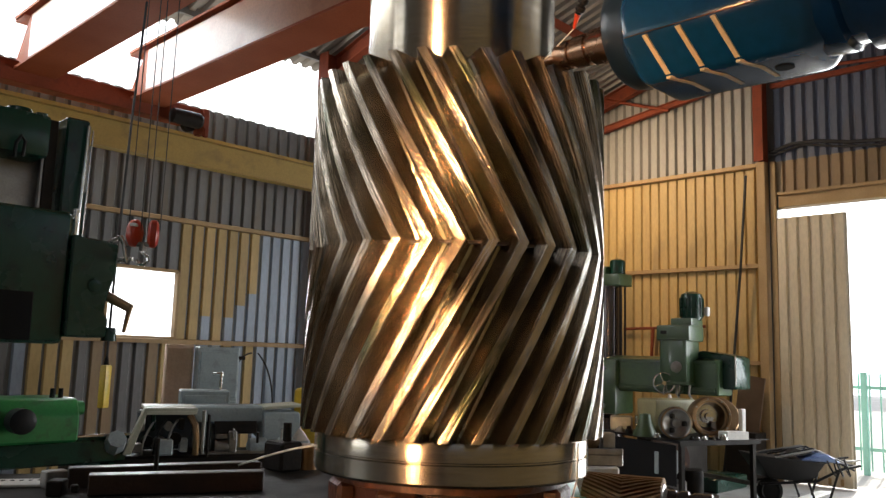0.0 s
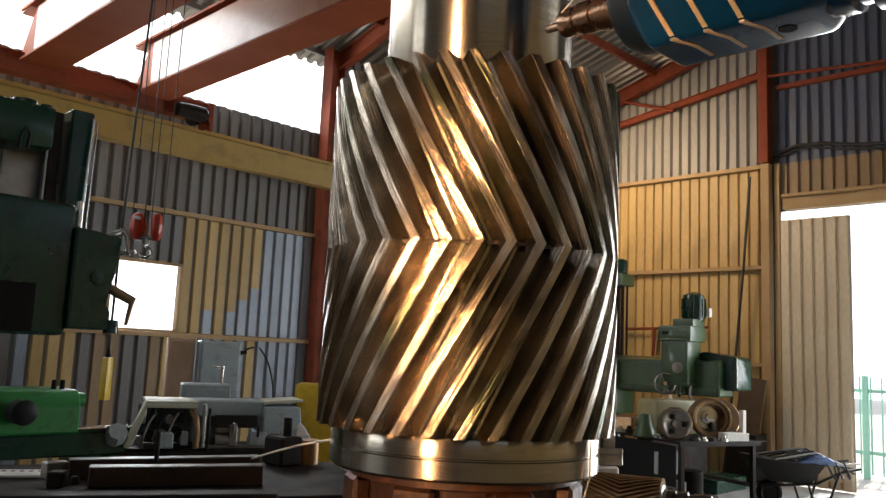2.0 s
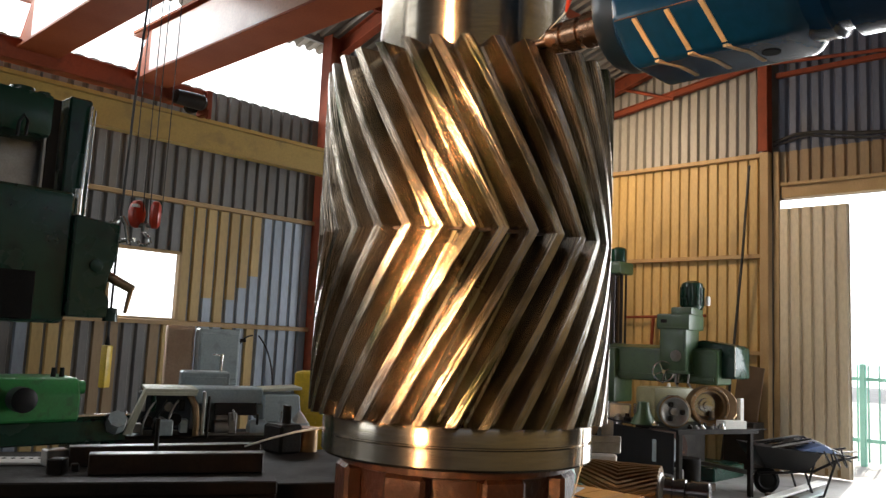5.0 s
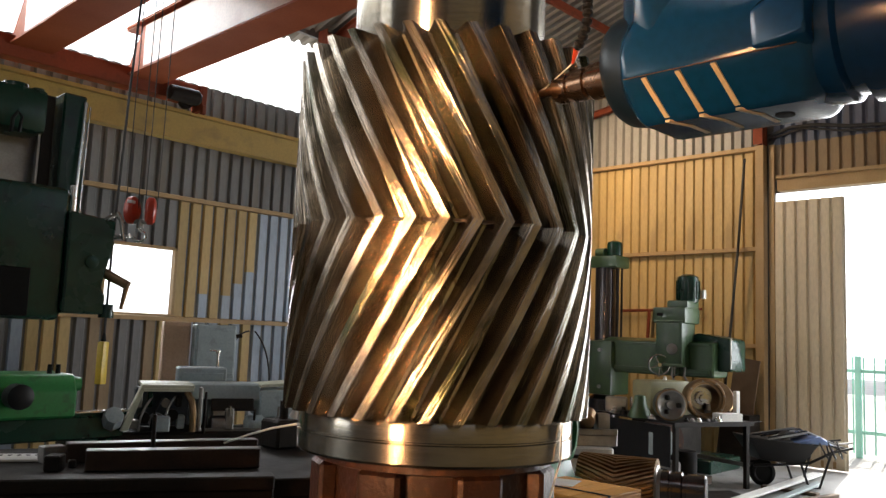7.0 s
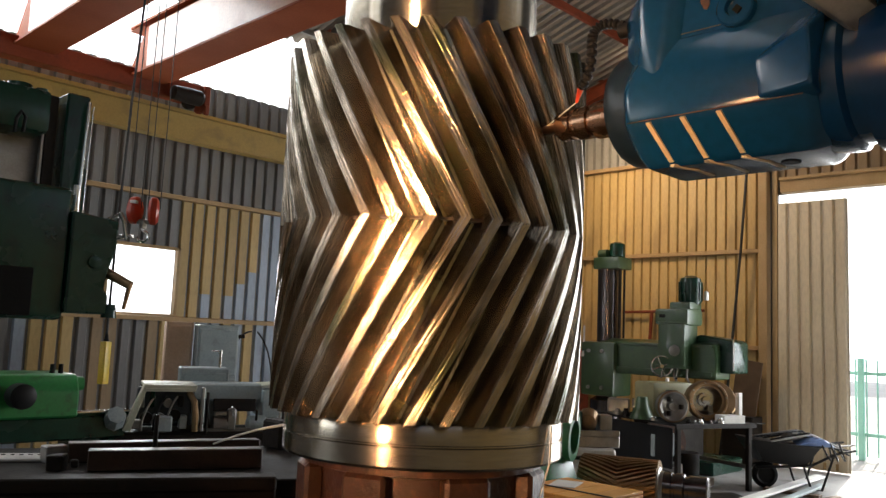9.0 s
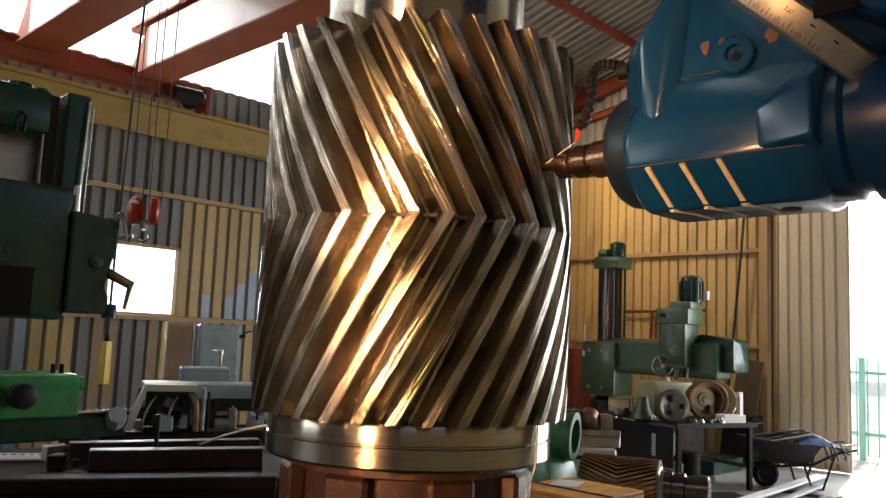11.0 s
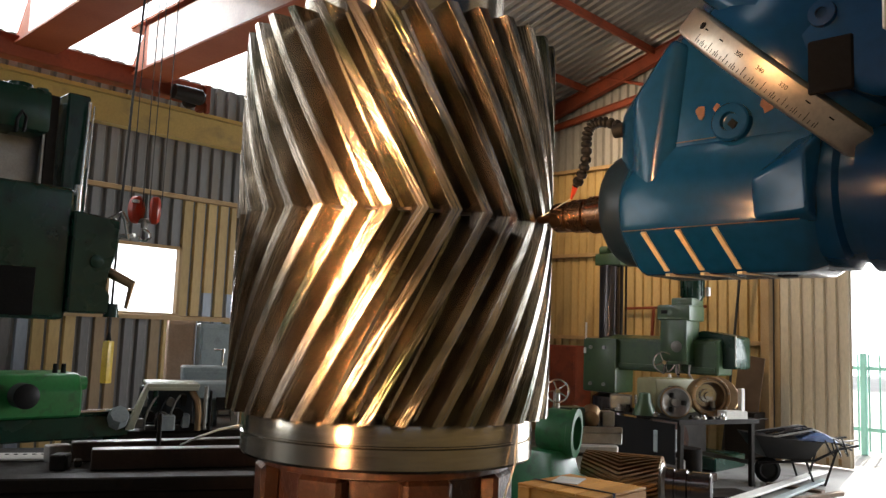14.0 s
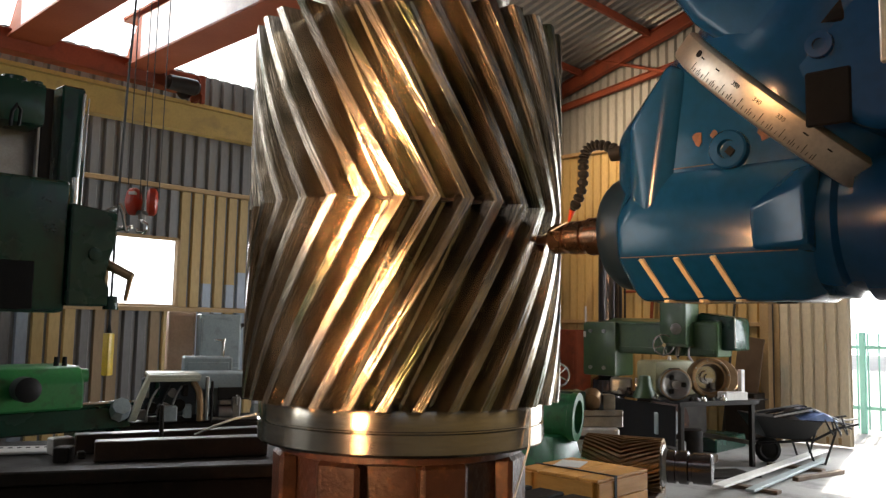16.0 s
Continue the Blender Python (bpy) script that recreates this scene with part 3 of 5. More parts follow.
def tooth_mesh():
    bm = B()
    p = 2 * math.pi / TEETH
    prof = [(-0.48, R_ROOT - 0.004), (-0.40, 0.4285), (-0.325, 0.447), (-0.255, 0.470), (-0.185, 0.493), (-0.165, 0.4985), (-0.15, R_TIP),
            (0.15, R_TIP), (0.165, 0.4985), (0.185, 0.493), (0.255, 0.470), (0.325, 0.447), (0.40, 0.4285), (0.48, R_ROOT - 0.004)]
    zs = [Z0 + (ZV - Z0) * i / 12 for i in range(13)] + [ZV + (Z1 - ZV) * i / 12 for i in range(1, 13)]
    rows = []
    layer = bm.loops.layers.uv.new("along")
    for z in zs:
        mid = -TWIST * abs(z - ZV)
        rows.append([bm.verts.new((r * math.cos(mid + a * p), r * math.sin(mid + a * p), z)) for a, r in prof])
    for lo, hi in zip(rows, rows[1:]):
        for i in range(len(prof) - 1):
            f = bm.faces.new((lo[i], lo[i + 1], hi[i + 1], hi[i]))
            for lp, (u, z) in zip(f.loops, ((i, lo[0].co.z), (i + 1, lo[0].co.z), (i + 1, hi[0].co.z), (i, hi[0].co.z))):
                lp[layer].uv = (prof[u][0] * 0.09 + (R_TIP - prof[u][1]) * (-0.7 if u < 7 else 0.7), z)
    bm.faces.new(rows[0])
    bm.faces.new(rows[-1][::-1])
    return mesh_of("tooth", bm, steel_tooth, 25)


tooth_data = tooth_mesh()
for i in range(TEETH):
    ob = part("tooth", tooth_data, None, gear)
    ob.matrix_basis = Matrix.Rotation(APEX - 0.15 * 2 * math.pi / TEETH + 2 * math.pi * i / TEETH, 4, "Z")
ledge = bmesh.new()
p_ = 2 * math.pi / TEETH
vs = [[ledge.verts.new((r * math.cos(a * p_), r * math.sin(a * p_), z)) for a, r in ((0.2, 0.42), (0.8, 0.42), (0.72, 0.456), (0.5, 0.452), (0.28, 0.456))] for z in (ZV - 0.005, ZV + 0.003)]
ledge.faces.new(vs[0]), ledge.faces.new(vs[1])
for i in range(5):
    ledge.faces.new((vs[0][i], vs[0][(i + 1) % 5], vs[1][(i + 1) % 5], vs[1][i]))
# ledges are gear steel; the dark tone is painted to keep them from glinting
ledge_data = mesh_of("apex_ledge", ledge, bar_and_ledge_steel, None)
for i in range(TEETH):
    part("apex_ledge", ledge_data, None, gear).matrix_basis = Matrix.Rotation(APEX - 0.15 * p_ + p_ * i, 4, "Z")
part("upper_shaft", lathe(B(), [(0.32, Z1 - 0.01), (0.328, Z1 + 0.004), (0.328, 3.35), (0.31, 3.37)], 96), steel_turned, gear, "bright turned upper shaft")
part("lower_collar", lathe(B(), [(0.40, 1.436), (0.444, 1.438), (0.45, 1.446), (0.45, 1.498), (0.444, 1.5015), (0.444, 1.5045), (0.45, 1.508), (0.45, Z0 - 0.012), (0.446, Z0 - 0.004), (0.42, Z0 + 0.001)], 96),
     steel_turned, gear, "bright turned collar with a fine groove")

stand = thing("support_stand", (GX, GY, 0), label="rusty cast iron drum stand under the gear", category="machine stand")
part("drum", lathe(B(), [(0.42, 1.04), (0.42, 1.09), (0.35, 1.11), (0.35, 1.40), (0.385, 1.41), (0.385, 1.434)], 48), rust, stand)
for i in range(8):
    a = radians(20 + 45 * i)
    bm = box(B(), (0, 0, 0), (0.06, 0.14, 0.32), 0.012)
    part("rib", bm, rust, stand).matrix_basis = Matrix.Rotation(a, 4, "Z") @ pose(0.365, 0, 1.25)
table = thing("machine_table", (GX, GY, 0), label="dark cast iron milling machine table on its bed", category="machine table")
bm = B()
for i in range(7):
    box(bm, (0, -0.54 + i * 0.18, 0.99), (2.6, 0.14, 0.1), 0.006)
box(bm, (0, 0, 0.9), (2.6, 1.2, 0.12), 0.01)
part("slotted_top", bm, steel_black, table)
part("saddle", box(B(), (0, 0, 0.77), (1.9, 0.9, 0.14), 0.01), green_dark, table)
bed = solo("machine_bed", box(box(B(), (1.9, 1.887, 0.35), (5.0, 0.8, 0.7), 0.03), (1.9, 1.887, 0.695), (5.0, 0.5, 0.02)), green_dark,
           "dark green milling machine bed", "machine bed")
# loose wires on the collar
tie = solo("tie_wire", tube(B(), [(-0.40, 0.215, 1.512), (-0.33, 0.45, 1.47), (-0.2, 0.8, 1.40), (-0.06, 1.18, 1.318)], 0.004), wire_white,
           "pale wire lying from the collar", "wire", at=(GX, GY, 0))
lace = solo("hanging_wire", tube(B(), [(0.09, -0.447, Z0 - 0.01), (0.07, -0.458, 1.45), (0.02, -0.462, 1.36), (-0.02, -0.46, 1.27), (-0.03, -0.47, 1.12)], 0.003), wire_white,
            "thin pale wire hanging from the collar", "wire", at=(GX, GY, 0))

# ---------------------------------------------------------------- the milling head; its origin is the cutter's tip
nose_paint = material("blue_black_nose_paint", (0.006, 0.016, 0.03), 0.35, 0.0, (0.004, 0.01, 0.018), 0.5, 8, 60, 0.08)
HX, HY, HZ = 1.865, 1.42, 2.478
head = thing("milling_head", (HX, HY, HZ), label="blue enamelled universal milling head with a bronze-toned arbor", category="milling head")
part("cutter", lathe(B(), [(0.006, -0.001), (0.0125, 0.008), (0.0135, 0.06), (0.018, 0.075)], 20, pose(0, 0, 0, 90, 0, 0)), arbor_steel, head)
part("arbor", lathe(B(), [(0.02, 0.062), (0.038, 0.066), (0.043, 0.076), (0.043, 0.115), (0.037, 0.118), (0.037, 0.13), (0.047, 0.133), (0.047, 0.175),
                          (0.04, 0.178), (0.04, 0.19), (0.052, 0.194), (0.052, 0.28), (0.056, 0.285), (0.056, 0.305)], 40, pose(0, 0, 0, 90, 0, 0)), arbor_steel, head)
part("spindle_nose", lathe(B(), [(0.05, 0.288), (0.118, 0.29), (0.136, 0.296), (0.147, 0.312), (0.152, 0.34), (0.152, 0.40)], 48, pose(0, 0, 0, 90, 0, 0)), nose_paint, head, "dark round spindle nose")

W = 0.172
WEB = W - 0.03          # the web above the shelf is set back
bm = B()
low, post, web = [], [], []
for s in (-1, 1):
    low += [(s * 0.095, -0.40, -0.182), (s * 0.095, -0.80, -0.182), (s * 0.05, -0.84, -0.16), (s * W, -0.385, -0.080), (s * W, -0.83, -0.080),
            (s * 0.09, -0.335, -0.085), (s * 0.09, -0.335, 0.10), (s * (W - 0.012), -0.43, 0.085), (s * W, -0.43, 0.03), (s * W, -0.83, 0.03),
            (s * WEB, -0.43, 0.125), (s * WEB, -0.84, 0.125), (s * W, -0.375, 0.0)]
    post += [(s * 0.09, -0.335, 0.0), (s * 0.09, -0.335, 0.235), (s * (W - 0.01), -0.42, 0.0), (s * W, -0.42, 0.245), (s * 0.09, -0.49, 0.41), (s * W, -0.52, 0.375),
             (s * W, -0.465, 0.02), (s * W, -0.465, 0.30), (s * WEB, -0.505, 0.02), (s * WEB, -0.55, 0.36)]
    web += [(s * WEB, -0.42, 0.0), (s * WEB, -0.42, 0.26), (s * WEB, -0.54, 0.39), (s * 0.09, -0.50, 0.42), (s * WEB, -0.84, 0.14), (s * 0.09, -0.86, 0.10), (s * WEB, -0.84, 0.0)]
for cloud, soft_edge in ((low, 0.016), (post, 0.012), (web, 0.014)):
    piece = hull(B(), cloud, soft_edge, 3)
    spare = bpy.data.meshes.new("spare")
    piece.to_mesh(spare)
    piece.free()
    bm.from_mesh(spare)
    bpy.data.meshes.remove(spare)
body = part("lower_housing", bm, blue_paint, head, "blue enamelled housing, scuffed at its edges")
side = -W - 0.001
inner = -WEB - 0.001
# the flared block towards the tail, the plug in its round boss, worn paint
part("tail_facet", hull(B(), [(side - 0.004, -0.715, 0.015), (side - 0.03, -0.83, 0.055), (side - 0.004, -0.722, -0.07), (side - 0.03, -0.835, -0.068),
                              (inner, -0.79, 0.10), (inner, -0.85, 0.11), (side + 0.02, -0.69, 0.03), (side + 0.02, -0.69, -0.08), (side + 0.02, -0.84, -0.085)], 0.007, 3), blue_paint, body)
part("worn_seam", box(B(), (-W - 0.0005, -0.60, -0.079), (0.003, 0.42, 0.0022), 0.0006), chip_paint, body, "paint worn to primer along the seam", None)
part("worn_seam", box(B(), (-WEB - 0.0005, -0.56, 0.1285), (0.003, 0.11, 0.0022), 0.0006), chip_paint, body, "paint worn to primer along the shelf", None)
part("plug_boss", lathe(B(), [(0.046, -0.01), (0.044, 0.016), (0.04, 0.02), (0.022, 0.021), (0.02, 0.008), (0.004, 0.007)], 32, pose(inner, -0.655, 0.155, 0, -90, 0)), blue_paint, body)
part("plug_screw", rod(B(), (inner - 0.002, -0.66, 0.150), (inner - 0.016, -0.66, 0.150), 0.012, seg=4), ink_and_shade, body, "dark square plug")
random.seed(11)
for yy, zz, r in ((-0.578, 0.192, 0.013), (-0.617, 0.196, 0.009), (-0.735, 0.185, 0.016), (-0.80, 0.16, 0.010)):
    bm = B()
    rim = [(r * random.uniform(0.7, 1.25) * math.cos(a), r * random.uniform(0.8, 1.5) * math.sin(a)) for a in (2 * math.pi * i / 11 for i in range(11))]
    prism(bm, [(yy + u, zz + v) for u, v in rim], "x", inner - 0.0012, inner + 0.004)
    part("paint_chip", bm, chip_paint, body, "orange primer showing through")
# cream stripes down the lower flank and across the underside
for k in range(3):
    y0 = -0.446 - 0.0888 * k
    bm = B()
    a, b = Vector((-W, y0, -0.085)), Vector((-0.103, y0 - 0.028, -0.172))
    nrm = Vector((-0.107, 0, -0.077)).normalized()
    vs = [a + Vector((0, 0.006, 0)), a - Vector((0, 0.006, 0)), b - Vector((0, 0.006, 0)), b + Vector((0, 0.006, 0))]
    lo = [bm.verts.new(v - nrm * 0.004) for v in vs]
    hi = [bm.verts.new(v + nrm * 0.003) for v in vs]
    bm.faces.new(lo), bm.faces.new(hi)
    for i in range(4):
        bm.faces.new((lo[i], lo[(i + 1) % 4], hi[(i + 1) % 4], hi[i]))
    part("stripe", bm, stripe_paint, body, "cream painted stripe", None)
    part("stripe", prism(B(), [(-0.104, y0 - 0.023), (-0.104, y0 - 0.035), (-0.03, y0 - 0.062), (0.05, y0 - 0.066), (0.05, y0 - 0.055), (-0.03, y0 - 0.051)], "z", -0.1845, -0.178), stripe_paint, body, "cream painted stripe", None)
# black disc on the underside, painted as the shade in a hole
part("oil_hole", rod(B(), (0.0, -0.72, -0.179), (0.0, -0.72, -0.1845), 0.022, seg=20), ink_and_shade, body)
part("tail_cylinder", lathe(B(), [(0.155, 0.80), (0.165, 0.815), (0.165, 0.87), (0.15, 0.88), (0.15, 0.91), (0.17, 0.915), (0.17, 1.05), (0.15, 1.10)], 56, pose(0, 0, -0.01, 90, 0, 0)), blue_dark, head, "round dark blue motor tail")
# swivel ring with the degree scale, tilted by 45 degrees
NV = Vector((0, -0.69, 0.724))
RC = Vector((0, -0.715, 0.228))
ring_m = Matrix.Translation(RC) @ NV.to_track_quat("Z", "X").to_matrix().to_4x4()
ring = part("scale_ring", lathe(B(), [(0.285, -0.008), (0.296, -0.004), (0.30, 0.002), (0.30, 0.054), (0.296, 0.058), (0.28, 0.064)], 96, ring_m), scale_metal, head, "worn degree scale ring")
for i in range(0, 66):
    L = 0.02 if i % 10 == 0 else (0.014 if i % 5 == 0 else 0.009)
    a = radians(66 + i)
    m = ring_m @ Matrix.Rotation(a, 4, "Z") @ pose(0.3002, 0, 0.002 + L / 2)
    if i % 2 == 0 or L > 0.009:
        part("scale_mark", box(B(), (0, 0, 0), (0.0012, 0.0012, L)), ink_and_shade, ring, "", None).matrix_basis = m
for i, word in enumerate(("350", "340", "330")):
    a = radians(90 + i * 11)
    cu = bpy.data.curves.new("scale_number", "FONT")
    cu.body, cu.size, cu.extrude, cu.align_x = word, 0.013, 0.0004, "CENTER"
    tx = new("scale_number", cu)
    dg = bpy.context.evaluated_depsgraph_get()
    me = bpy.data.meshes.new_from_object(tx.evaluated_get(dg))
    bpy.data.objects.remove(tx)
    me.materials.append(ink_and_shade)
    ob = new("scale_number", me)
    ob.parent = ring
    ob.matrix_basis = ring_m @ Matrix.Rotation(a, 4, "Z") @ pose(0.3006, 0, 0.03) @ pose(0, 0, 0, 90, 0, 90)
part("ring_bolt", rod(B(), (0, 0, 0), (0.004, 0, 0), 0.008, seg=12), ink_and_shade, ring).matrix_basis = ring_m @ Matrix.Rotation(radians(64), 4, "Z") @ pose(0.298, 0, 0.038)
for a in (68, 79, 123, 134):
    part("worn_number", box(B(), (0, 0, 0), (0.001, 0.012, 0.003)), ink_and_shade, ring, "", None).matrix_basis = ring_m @ Matrix.Rotation(radians(a), 4, "Z") @ pose(0.3002, 0, 0.036)
upper = part("upper_housing", lathe(B(), [(0.25, 0.06), (0.285, 0.065), (0.285, 0.10), (0.27, 0.13), (0.27, 0.30), (0.22, 0.36)], 56, ring_m), blue_paint, head, "blue enamelled swivel housing")
bm = B()
hull(bm, [(s * 0.262, y, z) for s in (-1, 1) for y, z in ((-0.57, 0.50), (-0.62, 0.425), (-0.86, 0.20), (-0.98, 0.13), (-1.5, 0.13), (-1.5, 0.98), (-0.66, 0.98), (-0.57, 0.9))], 0.03, 3)
ramp_body = part("gear_case", bm, blue_paint, head, "large blue gear case above the swivel")
# flat black slabs on the casting; they paint the shade of two recesses
part("recess", box(B(), (-0.262, -0.905, 0.205), (0.008, 0.085, 0.11), 0.004), ink_and_shade, ramp_body, "black slab painted as the shade of a recess in the casting")
part("recess", box(B(), (-0.262, -0.895, 0.40), (0.008, 0.085, 0.10), 0.004), ink_and_shade, ramp_body, "black slab painted as the shade of a recess in the casting")
part("lifting_eye", lathe(B(), [(0.028, 0), (0.026, 0.012), (0.012, 0.013), (0.012, 0.004)], 24, pose(-0.260, -0.892, 0.311, 0, -90, 0)), blue_dark, ramp_body)
part("rear_scale", box(B(), (-0.266, -1.03, 0.44), (0.012, 0.06, 0.38), 0.004), scale_metal, ramp_body, "pale vertical scale strip")
# coolant hose of black segments with a red nozzle
hp = curve_pts((-0.09, -0.325, 0.212), (-0.105, -0.225, 0.262), (-0.11, -0.240, 0.16), 11)
hp += curve_pts((-0.11, -0.240, 0.16), (-0.115, -0.245, 0.10), (-0.10, -0.20, 0.065), 5)[1:]
hose = part("coolant_hose", lathe(B(), [(0.018, 0), (0.02, 0.004), (0.02, 0.03), (0.012, 0.034)], 12, pose(-0.09, -0.345, 0.20, -90, 0, 0)), rubber, head, "black segmented coolant hose")
for a, b in zip(hp, hp[1:]):
    d = b - a
    m = Matrix.Translation(a) @ d.to_track_quat("Z", "Y").to_matrix().to_4x4()
    part("hose_segment", lathe(B(), [(0.008, -0.003), (0.0145, 0.002), (0.0145, d.length * 0.55), (0.009, d.length * 0.75), (0.009, d.length)], 10, m), rubber, hose)
part("nozzle", rod(B(), hp[-1], hp[-1] + Vector((0.022, 0.028, -0.028)), 0.009, 0.004, 10), nozzle_red, hose, "small red nozzle")
part("coolant_jet", rod(B(), hp[-1] + Vector((0.022, 0.028, -0.028)), (0.0, -0.002, 0.004), 0.0018, 0.0014, 6), coolant, hose, "thin white jet of coolant")
ram = part("ram", box(B(), (0, -2.3, 0.57), (0.44, 1.9, 0.62), 0.03), blue_dark, head, "blue ram carrying the head")


# ---------------------------------------------------------------- crane hook and pendant
hookb = thing("crane_hook_block", (2.965, 6.29, 2.73), label="red double sheave crane hook block on wire ropes", category="crane hook")
for s in (-1, 1):
    part("sheave_cover", lathe(B(), [(0.03, -0.045), (0.075, -0.04), (0.098, -0.022), (0.1, 0.0), (0.098, 0.022), (0.075, 0.04), (0.03, 0.045)], 28,
                               pose(s * 0.055, -s * 0.05, 0.0, 90, 0, 45 + 18 * s) @ Matrix.Diagonal((0.8, 1.15, 1, 1))), hook_red, hookb)
part("cross_head", box(rod(B(), (-0.06, 0.06, -0.09), (0.06, -0.06, -0.09), 0.022), (0, 0, -0.11), (0.05, 0.05, 0.08), 0.01), steel_dull, hookb)
bm = tube(B(), [(0, 0, -0.13), (0, 0, -0.16), (0.03, -0.03, -0.19), (0.036, -0.036, -0.225), (0.012, -0.012, -0.255), (-0.02, 0.02, -0.25), (-0.034, 0.034, -0.222)], 0.014, 10)
part("hook", bm, steel_bright, hookb)
part("rating_label", box(B(), (-0.09, -0.0, 0.06), (0.05, 0.05, 0.025), 0.003, ROT(radians(45), 4, "Z")), paper, hookb)
for i, (dx, dy) in enumerate(((-0.09, 0.09), (-0.02, 0.02), (0.02, -0.02), (0.09, -0.09))):
    part("wire_rope", tube(B(), [(dx, dy, 0.02), (dx * 1.02 + 0.02, dy, 2.4)], 0.0042, 6), wire_rope, hookb)
trolley = thing("crane_trolley", (3.5, 6.3, 5.37), label="dark hoist trolley on top of the crane girders", category="crane trolley")
part("trolley_frame", box(B(), (0.1, 0, 0.08), (1.7, 0.9, 0.12), 0.01), oxide_red, trolley)
part("rope_drum", rod(B(), (-0.5, 0.2, 0.3), (0.5, 0.2, 0.3), 0.17, seg=24), steel_black, trolley)
pend = thing("crane_pendant", (2.815, 6.45, 1.49), label="yellow crane control pendant hanging on its cable", category="crane control")
part("case", box(B(), (0, 0, 0), (0.075, 0.06, 0.34), 0.014, ROT(radians(30), 4, "Z"), 2), pendant_yellow, pend)
for k in range(5):
    part("button", rod(B(), (0.014, 0.026, 0.11 - k * 0.05), (0.026, 0.046, 0.11 - k * 0.05), 0.012, seg=10), steel_black, pend)
part("cable_gland", rod(B(), (0, 0, 0.165), (0, 0, 0.24), 0.022, 0.01), rubber, pend)
part("pendant_cable", tube(B(), [(0, 0, 0.22), (0.005, 0, 0.9), (0.04, 0, 2.2), (0.09, 0.0, 3.35)], 0.011, 8), cable_black, pend)

# ---------------------------------------------------------------- green boring machine by the window
mach = thing("boring_machine", (0, 0, 0), label="dark green radial boring machine with chrome levers", category="machine tool")
part("column", lathe(B(), [(0.42, 0.0), (0.42, 0.1), (0.3, 0.14), (0.3, 3.2), (0.26, 3.24)], 36, pose(1.22, 5.95, 0)), green_dark, mach)
part("headstock", box(B(), (1.70, 5.62, 2.24), (0.68, 0.56, 0.86), 0.05, None, 3), green_dark, mach)
gb = part("gearbox", prism(B(), [(2.03, 1.86), (2.03, 2.52), (2.335, 2.49), (2.33, 2.30), (2.28, 2.12), (2.27, 2.02), (2.30, 1.99), (2.30, 1.86)], "y", 5.30, 5.66, 0.012), green_dark, mach)
part("round_cover", lathe(B(), [(0.045, 0), (0.042, 0.012), (0.036, 0.014)], 24, pose(2.19, 5.30, 2.2, 90, 0, 0)), green_dark, gb)
# black panel on the closed front stands in for an opening's shade
part("recess_panel", box(B(), (1.66, 5.335, 1.98), (0.34, 0.03, 0.3), 0.006), ink_and_shade, mach, "black panel painted as the shade in the headstock's opening")
part("slide_column", box(box(B(), (2.20, 5.95, 2.95), (0.16, 0.24, 0.96), 0.012), (2.285, 5.92, 2.66), (0.06, 0.12, 0.5), 0.01), green_dark, mach)
part("dark_slideway", box(B(), (2.04, 5.97, 2.92), (0.08, 0.2, 0.94), 0.006), steel_black, mach)
part("slide_edge", box(B(), (1.985, 5.88, 2.92), (0.02, 0.04, 0.92), 0.004), steel_dull, mach, "chipped bare metal edge")
part("guide_rod", rod(B(), (2.225, 5.78, 2.44), (2.26, 5.80, 3.38), 0.014), steel_bright, mach)
part("guide_rod", rod(B(), (2.275, 5.80, 2.44), (2.30, 5.82, 3.36), 0.006), steel_bright, mach)
part("rod_sleeve", rod(B(), (2.12, 5.52, 2.50), (2.12, 5.52, 2.72), 0.026), steel_bright, mach, "bright steel sleeve")
mo = part("drive_motor", box(B(), (1.74, 5.92, 3.22), (0.46, 0.46, 0.3), 0.04, None, 2), green_dark, mach, "weathered green motor box")
part("motor_cap", rod(rod(B(), (1.8, 5.85, 3.36), (1.8, 5.85, 3.41), 0.09, 0.08), (1.93, 5.8, 3.36), (1.93, 5.8, 3.395), 0.04), green_dark, mo)
part("cable_loop", tube(B(), [(1.74, 5.66, 3.03), (1.735, 5.63, 3.12), (1.76, 5.62, 3.17), (1.79, 5.63, 3.14), (1.79, 5.66, 3.04)], 0.012, 8), rubber, mo)
part("back_plate", box(B(), (1.88, 6.0, 2.85), (0.3, 0.06, 0.5), 0.01), steel_dull, mach, "grey backing plate")
for a, b, r in (((2.24, 5.36, 2.47), (2.33, 5.28, 2.54), 0.016), ((2.325, 5.28, 2.54), (2.35, 5.24, 2.47), 0.018), ((2.34, 5.25, 2.49), (2.355, 5.22, 2.36), 0.014), ((2.33, 5.30, 2.38), (2.385, 5.2, 2.39), 0.016)):
    part("lever", rod(B(), a, b, r, r * 0.8), steel_bright, mach, "chrome lever")
part("crank_arm", rod(rod(B(), (2.27, 5.42, 2.17), (2.43, 5.26, 2.06), 0.036, 0.03), (2.425, 5.265, 2.075), (2.40, 5.28, 1.90), 0.019, 0.012), brass, mach, "worn brown crank handle")
part("arm_foot", rod(B(), (2.33, 5.34, 1.93), (2.33, 5.34, 1.84), 0.04, 0.05), green_dark, mach)

# ---------------------------------------------------------------- green lathe and the grey covered machines
lathe_g = thing("lathe", (0, 0, 0), label="bright green lathe with a long bed by the wall", category="lathe")
part("headstock", prism(B(), [(7.02, 1.0), (7.02, 1.22), (7.10, 1.36), (7.5, 1.37), (7.6, 1.3), (7.6, 1.0)], "x", 2.0, 2.88, 0.02), green_bright, lathe_g)
